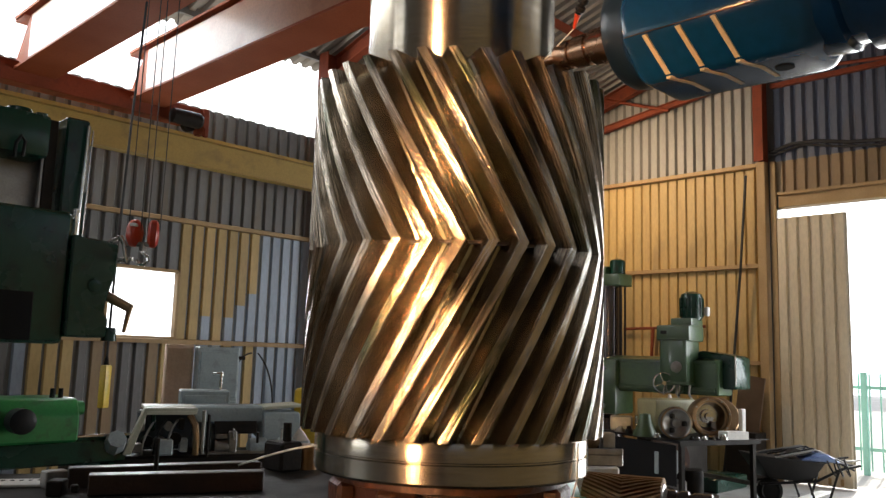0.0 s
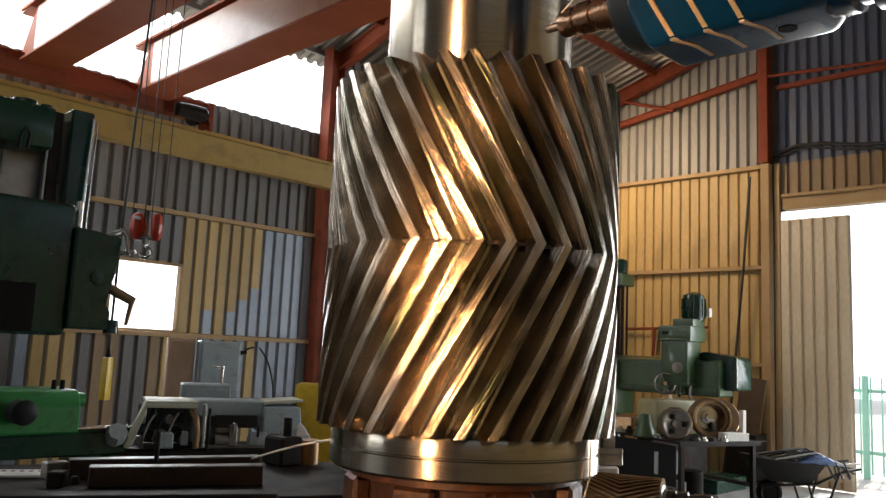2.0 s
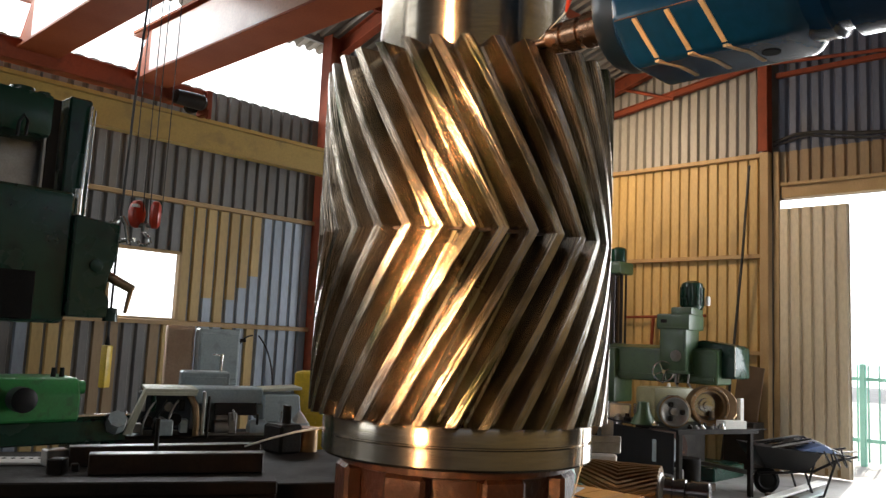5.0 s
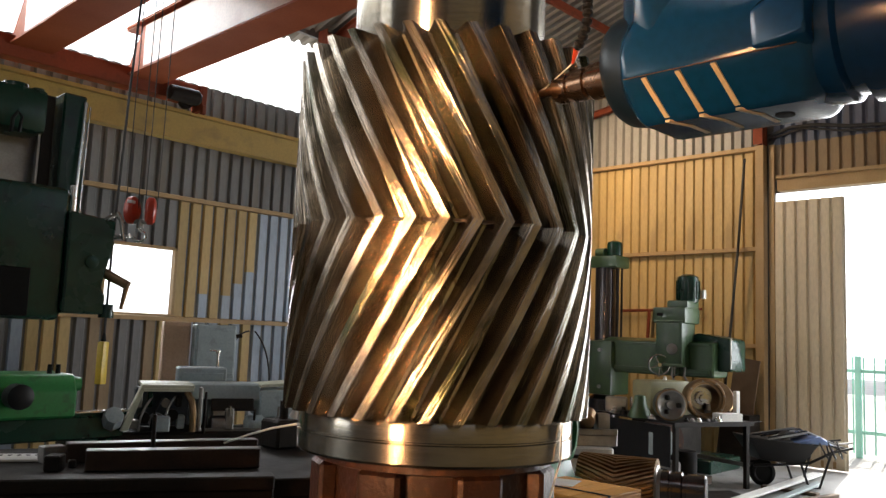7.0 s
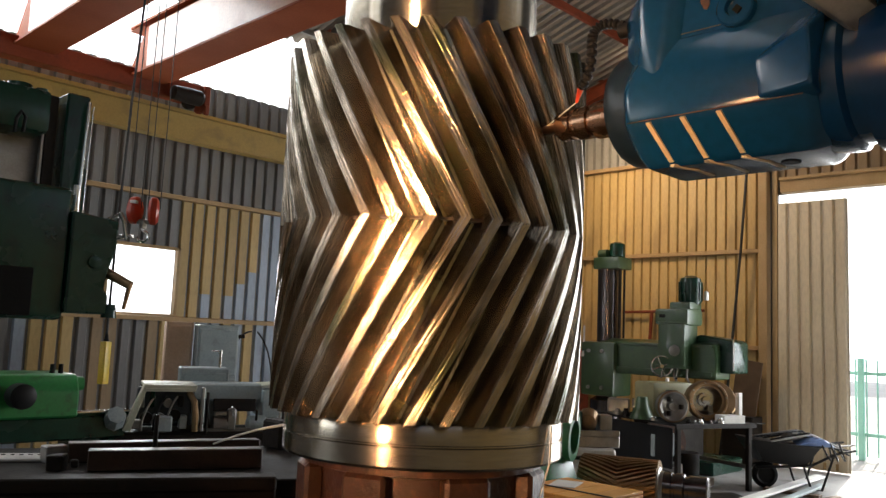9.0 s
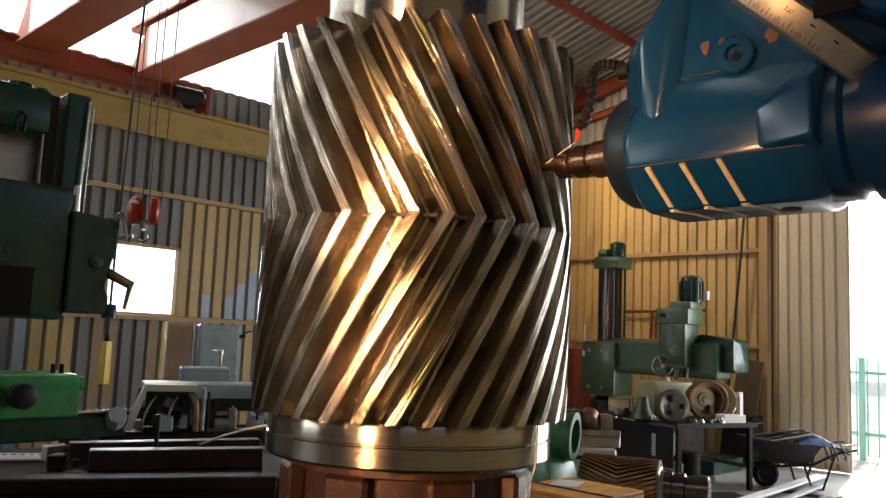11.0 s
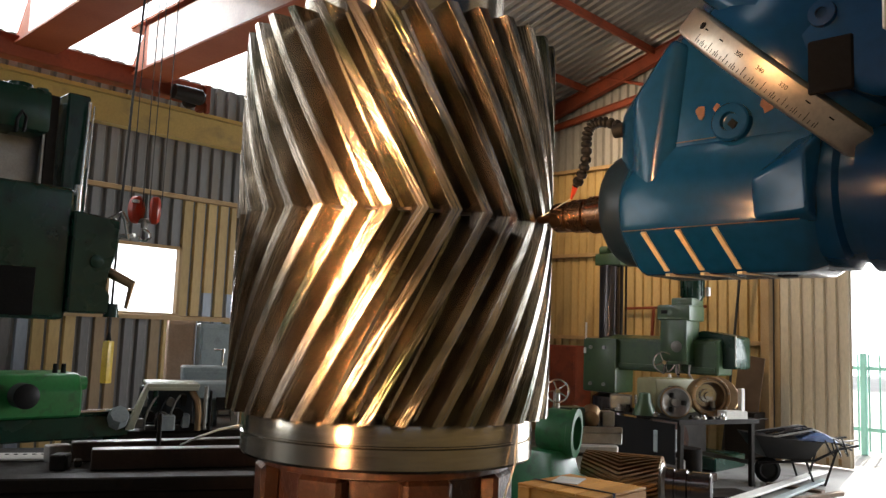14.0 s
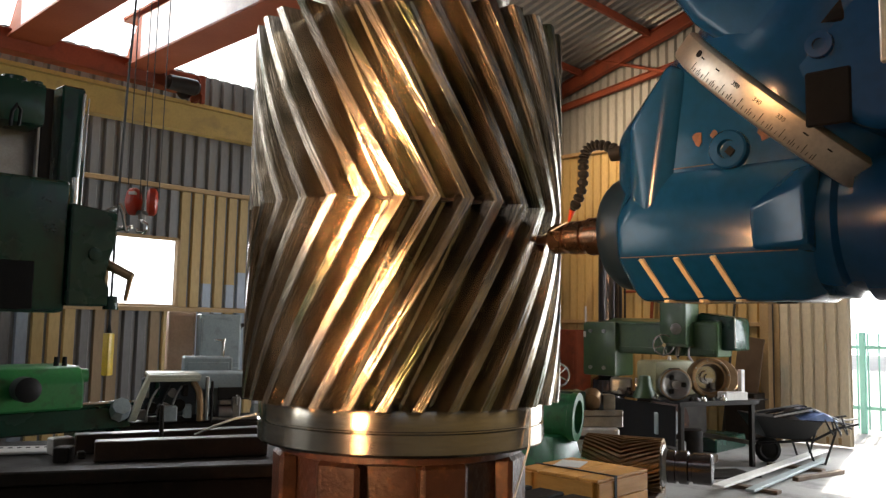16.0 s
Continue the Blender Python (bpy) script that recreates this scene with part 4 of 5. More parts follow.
part("spindle_boss", rod(B(), (2.86, 7.22, 1.27), (2.97, 7.22, 1.27), 0.07, 0.06, 20), green_bright, lathe_g)
for i in range(2):
    part("lever_knob", rod(B(), (2.70 + i * 0.07, 7.2, 1.35), (2.70 + i * 0.07, 7.2, 1.44), 0.022, 0.018), rubber, lathe_g)
part("side_motor", lathe(B(), [(0.05, 0), (0.09, 0.03), (0.10, 0.06), (0.10, 0.2), (0.06, 0.22)], 24, pose(2.36, 7.02, 1.2, 90, 0, 0)), black_paint, lathe_g, "black round drive housing")
part("bed", box(box(B(), (2.4, 7.33, 0.90), (1.9, 0.46, 0.2), 0.015), (2.4, 7.15, 1.01), (1.95, 0.05, 0.03), 0.004), green_dark, lathe_g)
part("bed_way", box(B(), (2.5, 7.13, 1.035), (1.75, 0.07, 0.02), 0.004), steel_bright, lathe_g, "bright ground bed way")
for lx in (1.7, 3.1):
    part("leg", box(B(), (lx, 7.33, 0.4), (0.35, 0.42, 0.8), 0.02), green_dark, lathe_g)

grey = thing("covered_lathe", (3.33, 7.1, 0), -22, label="grey machine with a raised cream cover and dark works", category="machine tool")
part("base", box(B(), (0.7, 0.3, 0.42), (1.6, 0.6, 0.84), 0.02), steel_black, grey)
part("cover", prism(prism(B(), [(-0.02, 0.86), (0.14, 1.27), (0.60, 1.27), (0.60, 1.235), (0.165, 1.235), (0.05, 0.86)], "y", -0.05, 0.12, 0.006), [(0.14, 1.245), (0.14, 1.275), (0.60, 1.275), (0.60, 1.245)], "y", 0.1, 0.5, 0.004), cream_paint, grey, "cream sheet cover")
part("back_case", box(B(), (0.36, 0.42, 1.04), (0.5, 0.2, 0.36), 0.02), dark_grey_paint, grey)
part("end_gear_case", lathe(B(), [(0.04, 0), (0.09, 0.015), (0.1, 0.06), (0.08, 0.16)], 8, pose(-0.1, 0.02, 0.93, 60, 0, 10)), grey_paint, grey)
for i, (x_, z_, r) in enumerate(((0.18, 0.97, 0.05), (0.29, 0.94, 0.07), (0.42, 0.99, 0.055), (0.36, 1.1, 0.04))):
    part("gear_wheel", rod(B(), (x_, 0.0, z_), (x_, 0.1, z_), r, seg=18), steel_dull if i % 2 else steel_black, grey)
for k, (x_, z_, w_, h_) in enumerate(((0.13, 1.12, 0.05, 0.12), (0.22, 1.14, 0.04, 0.16), (0.47, 1.12, 0.05, 0.1), (0.50, 0.93, 0.07, 0.12), (0.10, 0.91, 0.08, 0.08))):
    part("works_block", box(B(), (x_, 0.06, z_), (w_, 0.12, h_), 0.008), (steel_dull, green_dark, steel_black, grey_paint, steel_dull)[k], grey)
for k in range(3):
    part("pipe", tube(B(), curve_pts((0.14 + 0.1 * k, -0.02, 0.86), (0.12 + 0.12 * k, -0.08, 1.0 + 0.05 * k), (0.24 + 0.1 * k, 0.02, 1.16)), 0.011, 6), rubber if k % 2 else steel_dull, grey)
part("cover_lip", box(B(), (0.37, -0.055, 1.225), (0.44, 0.012, 0.03), 0.003), cream_paint, grey)
part("drive_block", box(B(), (0.33, -0.02, 0.92), (0.14, 0.1, 0.14), 0.012), grey_paint, grey)
part("hose", tube(B(), [(0.60, -0.04, 0.85), (0.60, -0.05, 1.0), (0.585, -0.03, 1.12), (0.54, 0.02, 1.2)], 0.03, 10), brass, grey, "brown bent guard")
part("upright", box(B(), (0.66, -0.02, 1.05), (0.03, 0.05, 0.4), 0.006), steel_dull, grey)
part("upright", box(B(), (0.71, 0.0, 1.02), (0.02, 0.05, 0.38), 0.006), steel_black, grey)

grey2 = thing("covered_lathe", (3.98, 6.98, 0), -22, label="pale grey machine bed with lifted lids and motors", category="machine tool")
part("base", box(B(), (0.45, 0.3, 0.4), (1.1, 0.6, 0.8), 0.02), steel_black, grey2)
part("long_case", box(B(), (0.28, 0.28, 1.19), (0.66, 0.4, 0.16), 0.015), grey_paint, grey2)
part("side_case", prism(B(), [(0.6, 0.95), (0.6, 1.22), (0.95, 1.22), (0.98, 1.0), (0.98, 0.95)], "y", 0.0, 0.5, 0.012), grey_paint, grey2)
part("lid", box(B(), (0.78, 0.2, 1.27), (0.38, 0.42, 0.03), 0.006, ROT(radians(-4), 4, "Y")), cream_paint, grey2, "cream lid")
part("shade_plate", box(B(), (0.33, -0.03, 1.08), (0.4, 0.02, 0.12), 0.004, ROT(radians(-20), 4, "X")), steel_black, grey2)
for x_ in (0.12, 0.45, 0.72, 0.86):
    part("motor", lathe(B(), [(0.03, 0), (0.075, 0.02), (0.08, 0.05), (0.08, 0.17), (0.05, 0.2)], 20, pose(x_, 0.0, 0.9, 0, 90, 0)), grey_paint if x_ > 0.4 else steel_dull, grey2)
for k in range(4):
    part("hand_lever", rod(B(), (0.1 + 0.22 * k, -0.03, 0.86), (0.07 + 0.23 * k, -0.10, 1.04 + 0.03 * (k % 2)), 0.012), steel_bright if k % 2 else steel_black, grey2)
part("front_rail", box(B(), (0.45, -0.04, 0.84), (0.95, 0.06, 0.05), 0.006), steel_dull, grey2)
part("bracket", box(box(B(), (0.3, -0.05, 0.95), (0.08, 0.06, 0.2), 0.01), (0.2, -0.04, 1.0), (0.12, 0.05, 0.05), 0.01), steel_dull, grey2)
solo("coolant_tank", box(box(B(), (0, 0, 0.7), (0.48, 0.36, 1.4), 0.015), (0, -0.19, 1.1), (0.4, 0.015, 0.5), 0.004), grey_paint, "pale grey sheet metal tank cabinet", "cabinet", at=(4.33, 7.55, 0), rz=-25)
valve = solo("valve_tap", rod(rod(rod(B(), (0, 0, 1.4), (0, 0, 1.56), 0.014), (-0.09, 0, 1.565), (0.02, 0, 1.565), 0.012), (0, 0, 1.54), (0, 0, 1.58), 0.022), steel_bright, "chrome tap standing on the tank", "tap", at=(4.46, 7.46, 0), rz=-25)
cab = thing("electric_cabinet", (4.98, 8.45, 0), -20, label="grey electric cabinet by the corrugated wall", category="cabinet")
part("body", box(B(), (0, 0, 0.92), (0.46, 0.3, 1.84), 0.012), grey_paint, cab)
part("door", box(B(), (0, -0.157, 1.53), (0.42, 0.014, 0.52), 0.006), grey_paint, cab)
part("door", box(B(), (0, -0.157, 0.66), (0.42, 0.014, 1.14), 0.006), grey_paint, cab)
part("latch", box(B(), (0.25, -0.13, 1.72), (0.1, 0.03, 0.04), 0.006), steel_black, cab)
solo("cupboard", box(box(B(), (0, 0, 0.93), (0.30, 0.28, 1.86), 0.01), (0, -0.145, 0.93), (0.26, 0.01, 1.78), 0.004), cardboard, "tall narrow brown cupboard by the wall", "cupboard", at=(4.66, 8.75, 0), rz=-22)
yel = solo("tool_cabinet", box(box(box(B(), (0, 0, 0.72), (0.5, 0.36, 1.44), 0.05, None, 3), (-0.1, -0.185, 1.0), (0.2, 0.01, 0.03)), (-0.1, -0.185, 0.92), (0.2, 0.01, 0.03)), pendant_yellow, "yellow rounded machine cabinet", "cabinet", at=(5.28, 6.85, 0), rz=-45)
solo("wall_cable", tube(tube(B(), curve_pts((6.0, 9.93, 0.9), (6.05, 9.9, 1.75), (6.4, 9.93, 1.78)), 0.012, 6), curve_pts((6.5, 9.93, 1.78), (6.8, 9.9, 1.5), (6.8, 9.93, 0.8)), 0.012, 6), cable_black, "black cable looped along the wall", "cable")

# ---------------------------------------------------------------- dark plate with bars in front of the lathes
plate = thing("surface_plate", (1.55, 3.38, 0), -24, label="dark oily cast iron surface plate", category="surface plate")
part("top", box(B(), (0, 0, 1.185), (2.1, 0.95, 0.07), 0.006), steel_black, plate)
part("skirt", box(B(), (0, 0, 0.95), (2.0, 0.86, 0.40), 0.02), steel_black, plate)
for lx, ly in ((-0.8, -0.3), (0.8, -0.3), (-0.8, 0.3), (0.8, 0.3)):
    part("leg", box(B(), (lx, ly, 0.375), (0.16, 0.16, 0.75), 0.01), steel_black, plate)
rail = thing("machine_rail", (1.03, 3.11, 0), -28.8, label="dark oily cast iron rail beside the table", category="machine rail")
part("web", box(B(), (0, 0, 0.6), (1.9, 0.08, 1.2), 0.008), steel_black, rail)
part("head_strip", box(B(), (0, 0, 1.225), (1.9, 0.11, 0.05), 0.006), steel_black, rail)
for k in range(5):
    part("bolt", rod(B(), (-0.6 + 0.3 * k, -0.039, 1.08), (-0.6 + 0.3 * k, -0.055, 1.08), 0.018, seg=6), steel_black, rail)
solo("square_bar", box(B(), (1.70, 3.12, 1.262), (0.68, 0.085, 0.08), 0.004, ROT(radians(-24.6), 4, "Z")), bar_and_ledge_steel, "long brown oily square bar on the plate", "bar", "square bars")
solo("square_bar", box(B(), (1.78, 3.36, 1.262), (0.80, 0.08, 0.08), 0.004, ROT(radians(-19), 4, "Z")), bar_and_ledge_steel, "long brown oily square bar on the plate", "bar", "square bars")
solo("clamp_stud", rod(rod(B(), (1.70, 3.32, 1.222), (1.70, 3.32, 1.42), 0.010), (1.70, 3.32, 1.222), (1.70, 3.32, 1.24), 0.022, seg=6), steel_black, "black threaded stud standing on the plate", "stud")
for i, (x_, y_, z_, s_) in enumerate(((1.36, 3.52, 1.255, 0.07), (1.45, 3.56, 1.245, 0.05), (1.30, 3.33, 1.25, 0.06), (1.38, 3.36, 1.235, 0.03))):
    solo("clamp_block", box(B(), (x_, y_, 1.22 + s_ / 2), (s_ * 1.3, s_, s_), 0.005, ROT(radians(25 * i), 4, "Z")), steel_dull if i == 0 else steel_black, "small dark steel clamping block", "block", "clamping blocks")
sw = thing("perforated_strip", (1.27, 3.66, 1.222), -30, label="pale perforated metal strip lying on the plate", category="metal strip")
part("strip", box(B(), (0, 0, 0.006), (0.26, 0.16, 0.012), 0.003), paper, sw)
# holes are black discs laid on the strip, their shade painted
for i in range(6):
    part("hole", rod(B(), (-0.1 + i * 0.035, 0.03, 0.0105), (-0.1 + i * 0.035, 0.03, 0.0135), 0.009, seg=10), ink_and_shade, sw)
jack = thing("screw_jack", (2.42, 3.42, 1.22), label="dark screw jack with a rag and brass sleeve", category="jack")
part("base", box(B(), (0, 0, 0.07), (0.13, 0.16, 0.14), 0.012), steel_black, jack)
part("screw", rod(B(), (0.02, 0, 0.14), (0.02, 0, 0.23), 0.022), steel_black, jack)
part("sleeve", rod(B(), (0.13, -0.03, 0.0), (0.13, -0.03, 0.12), 0.055, seg=24), brass, jack)
part("rag", hull(B(), [(0.05, -0.04, 0.14), (0.12, -0.05, 0.14), (0.06, 0.02, 0.15), (0.1, 0.0, 0.2), (0.07, -0.03, 0.21), (0.12, -0.02, 0.17)], 0.006), paper, jack)

# ---------------------------------------------------------------- radial drill by the far wall
dr = thing("radial_drill", (11.64, 7.38, 0), label="green radial drilling machine with a steel column", category="drill press")
part("base_plate", box(B(), (0.0, -0.8, 0.1), (1.0, 2.6, 0.2), 0.02), green_dark, dr)
part("column", lathe(B(), [(0.26, 0.2), (0.26, 0.9), (0.17, 0.95), (0.17, 3.2), (0.15, 3.22)], 36), column_steel, dr, "polished dark steel column")
part("top_cap", box(B(), (0.03, -0.06, 3.16), (0.42, 0.5, 0.2), 0.03, None, 2), green_mid, dr)
tm = part("lift_motor", lathe(B(), [(0.1, 3.26), (0.13, 3.28), (0.13, 3.46), (0.12, 3.5), (0.06, 3.53)], 24, pose(0.08, -0.12, 0)), green_dark, dr)
part("side_motor", rod(B(), (-0.05, 0.14, 3.32), (-0.05, -0.02, 3.32), 0.08, seg=16), green_mid, dr)
part("lift_screw", rod(rod(B(), (-0.02, -0.24, 1.7), (-0.02, -0.24, 3.1), 0.028), (0.1, -0.25, 1.7), (0.1, -0.25, 3.1), 0.018), steel_black, dr)
part("arm_hub", box(B(), (-0.25, -0.15, 1.42), (0.55, 0.62, 0.86), 0.05, None, 2), green_mid, dr)
part("oil_cup", rod(rod(B(), (-0.50, 0.12, 1.62), (-0.50, 0.12, 2.1), 0.016), (-0.50, 0.12, 1.60), (-0.50, 0.12, 1.69), 0.035), paper, dr)
arm = part("arm", prism(B(), [(-0.42, 1.36), (-0.42, 1.86), (-0.15, 1.92), (0.05, 1.86), (0.05, 1.36)], "y", -2.1, -0.2, 0.02), green_mid, dr)
part("arm_rail", box(box(B(), (-0.40, -1.1, 1.84), (0.08, 1.9, 0.05), 0.006), (-0.43, -1.1, 1.44), (0.05, 1.9, 0.06), 0.006), green_mid, dr, "worn green arm rails")
hd = part("drill_head", box(box(B(), (-0.42, -1.50, 1.84), (0.42, 0.45, 0.70), 0.05, None, 2), (-0.40, -1.46, 1.46), (0.30, 0.26, 0.16), 0.03), green_mid, dr)
part("head_cap", box(B(), (-0.40, -1.50, 2.26), (0.48, 0.54, 0.24), 0.04, None, 2), green_mid, hd)
part("head_step", box(B(), (-0.30, -1.56, 2.42), (0.38, 0.34, 0.14), 0.03, None, 2), green_mid, hd)
m_ = part("spindle_motor", lathe(B(), [(0.14, 2.46), (0.165, 2.5), (0.165, 2.8), (0.15, 2.86), (0.07, 2.9)], 28, pose(-0.22, -1.60, 0)), green_dark, dr, "dark green finned motor")
for i in range(14):
    a = 2 * math.pi * i / 14
    part("fin", box(B(), (0, 0, 0), (0.02, 0.012, 0.28), 0.002), green_dark, m_, "", None).matrix_basis = pose(-0.22, -1.60, 2.66) @ ROT(a, 4, "Z") @ pose(0.172, 0, 0)
part("junction_box", box(B(), (-0.12, -1.80, 2.6), (0.08, 0.06, 0.14), 0.01), paper, m_)
part("gear_cover", prism(B(), [(-1.70, 1.46), (-1.70, 1.98), (-1.78, 2.01), (-2.26, 1.94), (-2.30, 1.90), (-2.30, 1.46)], "x", -0.27, 0.23, 0.02), green_dark, dr, "dark green end cover")
part("cover_edge", box(B(), (-0.262, -2.292, 1.72), (0.02, 0.02, 0.44), 0.006), paper, dr, "thin white strip along the cover's edge")


def handwheel(name, parent, m, r, mat, spokes=4, label=""):
    """A rim, a hub and spokes, in one part."""
    bm = tube(B(), [m @ Vector((r * math.cos(a), r * math.sin(a), 0)) for a in (2 * math.pi * i / 24 for i in range(25))], r * 0.09, 8)
    rod(bm, m @ Vector((0, 0, -r * 0.2)), m @ Vector((0, 0, r * 0.25)), r * 0.2, seg=14)
    for i in range(spokes):
        a = 2 * math.pi * i / spokes + 0.4
        rod(bm, m @ Vector((0, 0, 0)), m @ Vector((r * math.cos(a), r * math.sin(a), 0)), r * 0.07, seg=8)
    return part(name, bm, mat, parent, label)


handwheel("handwheel", dr, Matrix.Translation((-0.68, -1.38, 1.52)) @ Matrix.Rotation(radians(40), 4, "Z") @ Matrix.Rotation(radians(-90), 4, "Y"), 0.15, steel_bright, 4, "chrome handwheel")
part("dial", lathe(B(), [(0.085, 0), (0.08, 0.03), (0.03, 0.04)], 24, pose(-0.63, -1.56, 1.76, 0, -90, 20)), steel_dull, hd)
for yy in (-1.38, -1.62):
    part("feed_lever", rod(B(), (-0.64, yy, 1.5), (-0.78, yy - 0.05, 1.36), 0.014, 0.018), steel_bright, hd)
part("ridge", box(B(), (-0.42, -1.50, 2.17), (0.45, 0.48, 0.03), 0.006), green_mid, hd)
part("ridge", box(B(), (-0.42, -1.50, 1.52), (0.45, 0.48, 0.04), 0.006), green_mid, hd)
part("corner_rib", box(B(), (-0.62, -1.70, 1.86), (0.05, 0.05, 0.62), 0.02, None, 2), green_mid, hd)
part("name_plate", box(B(), (-0.642, -1.36, 2.27), (0.006, 0.10, 0.05), 0.002), ink_and_shade, hd, "small dark plate")
for yy in (-1.55, -1.75):
    part("grip_lever", tube(B(), [(-0.60, yy, 1.5), (-0.66, yy - 0.02, 1.38), (-0.70, yy - 0.10, 1.28)], 0.016, 8), steel_dull, hd)
for zz in (1.12, 1.7):
    for yy in (0.0, -0.25):
        part("clamp_bolt", rod(B(), (-0.56, yy, zz), (-0.50, yy, zz), 0.03, seg=8), steel_dull, dr)
part("spindle", lathe(B(), [(0.05, 0.93), (0.07, 1.0), (0.07, 1.3)], 24, pose(-0.45, -1.36, 0)), steel_bright, dr)
part("work_box", box(B(), (-0.3, -1.3, 0.5), (0.7, 0.8, 0.6), 0.02), steel_black, dr, "dark box table on the base")
solo("red_cabinet", box(box(B(), (0, 0, 0.85), (0.5, 0.9, 1.7), 0.02), (-0.255, 0, 0.9), (0.012, 0.8, 1.5), 0.004), oxide_red, "dark red steel cabinet in the corner", "cabinet", at=(12.5, 8.9, 0))
pr = solo("pipe_rack", rod(rod(B(), (0, 0, 2.42), (0, -1.6, 2.46), 0.025), (0, -0.55, 1.7), (0, -0.6, 2.42), 0.03), oxide_red, "dark red pipe rail on the wall", "rail", at=(13.14, 8.0, 0))
solo("leaning_cable", tube(B(), [(13.1, 5.62, 5.0), (13.05, 5.72, 3.4), (13.05, 5.95, 1.0), (12.9, 6.0, 0.02)], 0.022, 8), cable_black, "dark cable hanging beside the post", "cable")
solo("wire_mesh_panel", box(B(), (0, 0, 0), (0.03, 0.42, 0.9), 0.004, ROT(radians(8), 4, "X")), wood_dark, "rusty brown panel leaning on the wall", "panel", at=(12.9, 5.55, 1.2))
solo("stand_box", box(B(), (12.85, 5.6, 0.38), (0.4, 0.5, 0.76), 0.01), steel_black, "dark box standing by the wall", "box")

# ---------------------------------------------------------------- steel bench and what stands on it
bench = thing("work_bench", (9.32, 4.89, 0), -20, label="steel workbench with a dark sheet top", category="workbench")
part("top", box(B(), (0.65, 0.74, 0.85), (1.36, 1.54, 0.03), 0.004), black_paint, bench)
part("edge_angle", box(box(B(), (0.65, -0.03, 0.835), (1.36, 0.012, 0.06), 0.003), (1.40, -0.02, 0.862), (0.16, 0.04, 0.012), 0.003), steel_black, bench)
for lx, ly in ((0.05, 0.03), (1.25, 0.03), (0.05, 1.45), (1.25, 1.45)):
    part("leg", box(B(), (lx, ly, 0.42), (0.06, 0.06, 0.84), 0.004), steel_black, bench)
part("brace", box(box(B(), (0.05, 0.74, 0.3), (0.04, 1.4, 0.05)), (1.25, 0.74, 0.3), (0.04, 1.4, 0.05)), steel_dull, bench)
part("hung_panel", box(B(), (0.03, 0.75, 0.55), (0.02, 1.3, 0.5), 0.004), black_paint, bench, "dark side panel")
BM = pose(9.32, 4.89, 0.866, 0, 0, -20)


def on_bench(x_, y_, z_=0.0):
    return BM @ Vector((x_, y_, z_))


FACE2 = Matrix.Rotation(radians(45), 4, "Z") @ Matrix.Rotation(radians(-90), 4, "Y")     # axis towards the camera
ringw = thing("bearing_housing", on_bench(0.78, 0.30, 0.265), label="brown bronze bearing housing ring on the bench", category="bearing housing")
part("housing", lathe(B(), [(0.02, -0.16), (0.150, -0.158), (0.165, -0.03), (0.18, 0.0), (0.19, 0.04), (0.215, 0.05), (0.225, 0.085), (0.25, 0.088), (0.262, 0.07), (0.262, -0.04), (0.23, -0.06), (0.23, -0.22), (0.15, -0.22)], 48, FACE2), brass, ringw)
for k in range(8):
    a = 2 * math.pi * k / 8 + 0.2
    part("bolt", rod(B(), FACE2 @ Vector((0.238 * math.cos(a), 0.238 * math.sin(a), 0.08)), FACE2 @ Vector((0.238 * math.cos(a), 0.238 * math.sin(a), 0.096)), 0.012, seg=6), steel_dull, ringw)
part("bore", lathe(B(), [(0.148, -0.15), (0.148, -0.12), (0.09, -0.12), (0.085, -0.07), (0.05, -0.065), (0.045, -0.02), (0.01, -0.015)], 32, FACE2), steel_bright, ringw, "steel bore with a bright centre")
flange = thing("end_flange", on_bench(1.12, 0.46, 0.26), label="brown iron end flange standing on the bench", category="machine part")
part("disc", lathe(B(), [(0.05, -0.03), (0.25, -0.03), (0.262, -0.02), (0.262, 0.02), (0.25, 0.03), (0.12, 0.035), (0.11, 0.09), (0.06, 0.09), (0.05, 0.0)], 40, FACE2 @ pose(0, 0, 0, 0, 25, 0)), brass, flange)
ball = thing("chuck_body", on_bench(0.10, 0.2, 0.2), label="dark round chuck body standing on the bench", category="chuck")
part("shell", lathe(B(), [(0.02, 0.05), (0.05, 0.06), (0.06, 0.03), (0.13, 0.05), (0.17, 0.085), (0.188, 0.08), (0.19, 0.0), (0.19, -0.08), (0.15, -0.12)], 36, FACE2), steel_dull, ball)
part("rim", tube(B(), [FACE2 @ Vector((0.188 * math.cos(a), 0.188 * math.sin(a), 0.07)) for a in (2 * math.pi * k / 32 for k in range(33))], 0.013, 8), brass, ball)
for k in range(3):
    a = 2 * math.pi * k / 3 + 0.5
    part("jaw", box(B(), FACE2 @ Vector((0.10 * math.cos(a), 0.10 * math.sin(a), 0.06)), (0.05, 0.05, 0.06), 0.008), steel_black, ball)
gcase = thing("gear_case", on_bench(0.55, 0.85, 0), -20, label="khaki machine casting with a long slot on the bench", category="machine part")
part("casting", box(B(), (0, 0, 0.24), (0.72, 0.4, 0.46), 0.05, None, 2), khaki_paint, gcase)
# no slot is cut: a black bar paints its shade
part("slot", box(B(), (-0.05, -0.2, 0.35), (0.2, 0.012, 0.04), 0.004), ink_and_shade, gcase)
part("knob", rod(B(), (0.05, 0, 0.46), (0.05, 0, 0.52), 0.03, 0.02), paper, gcase)
solo("casting", lathe(B(), [(0.16, 0.0), (0.15, 0.03), (0.09, 0.16), (0.07, 0.28), (0.02, 0.29)], 24), green_mid, "green cone shaped casting on the bench", "casting", at=on_bench(-0.02, 0.62, 0))
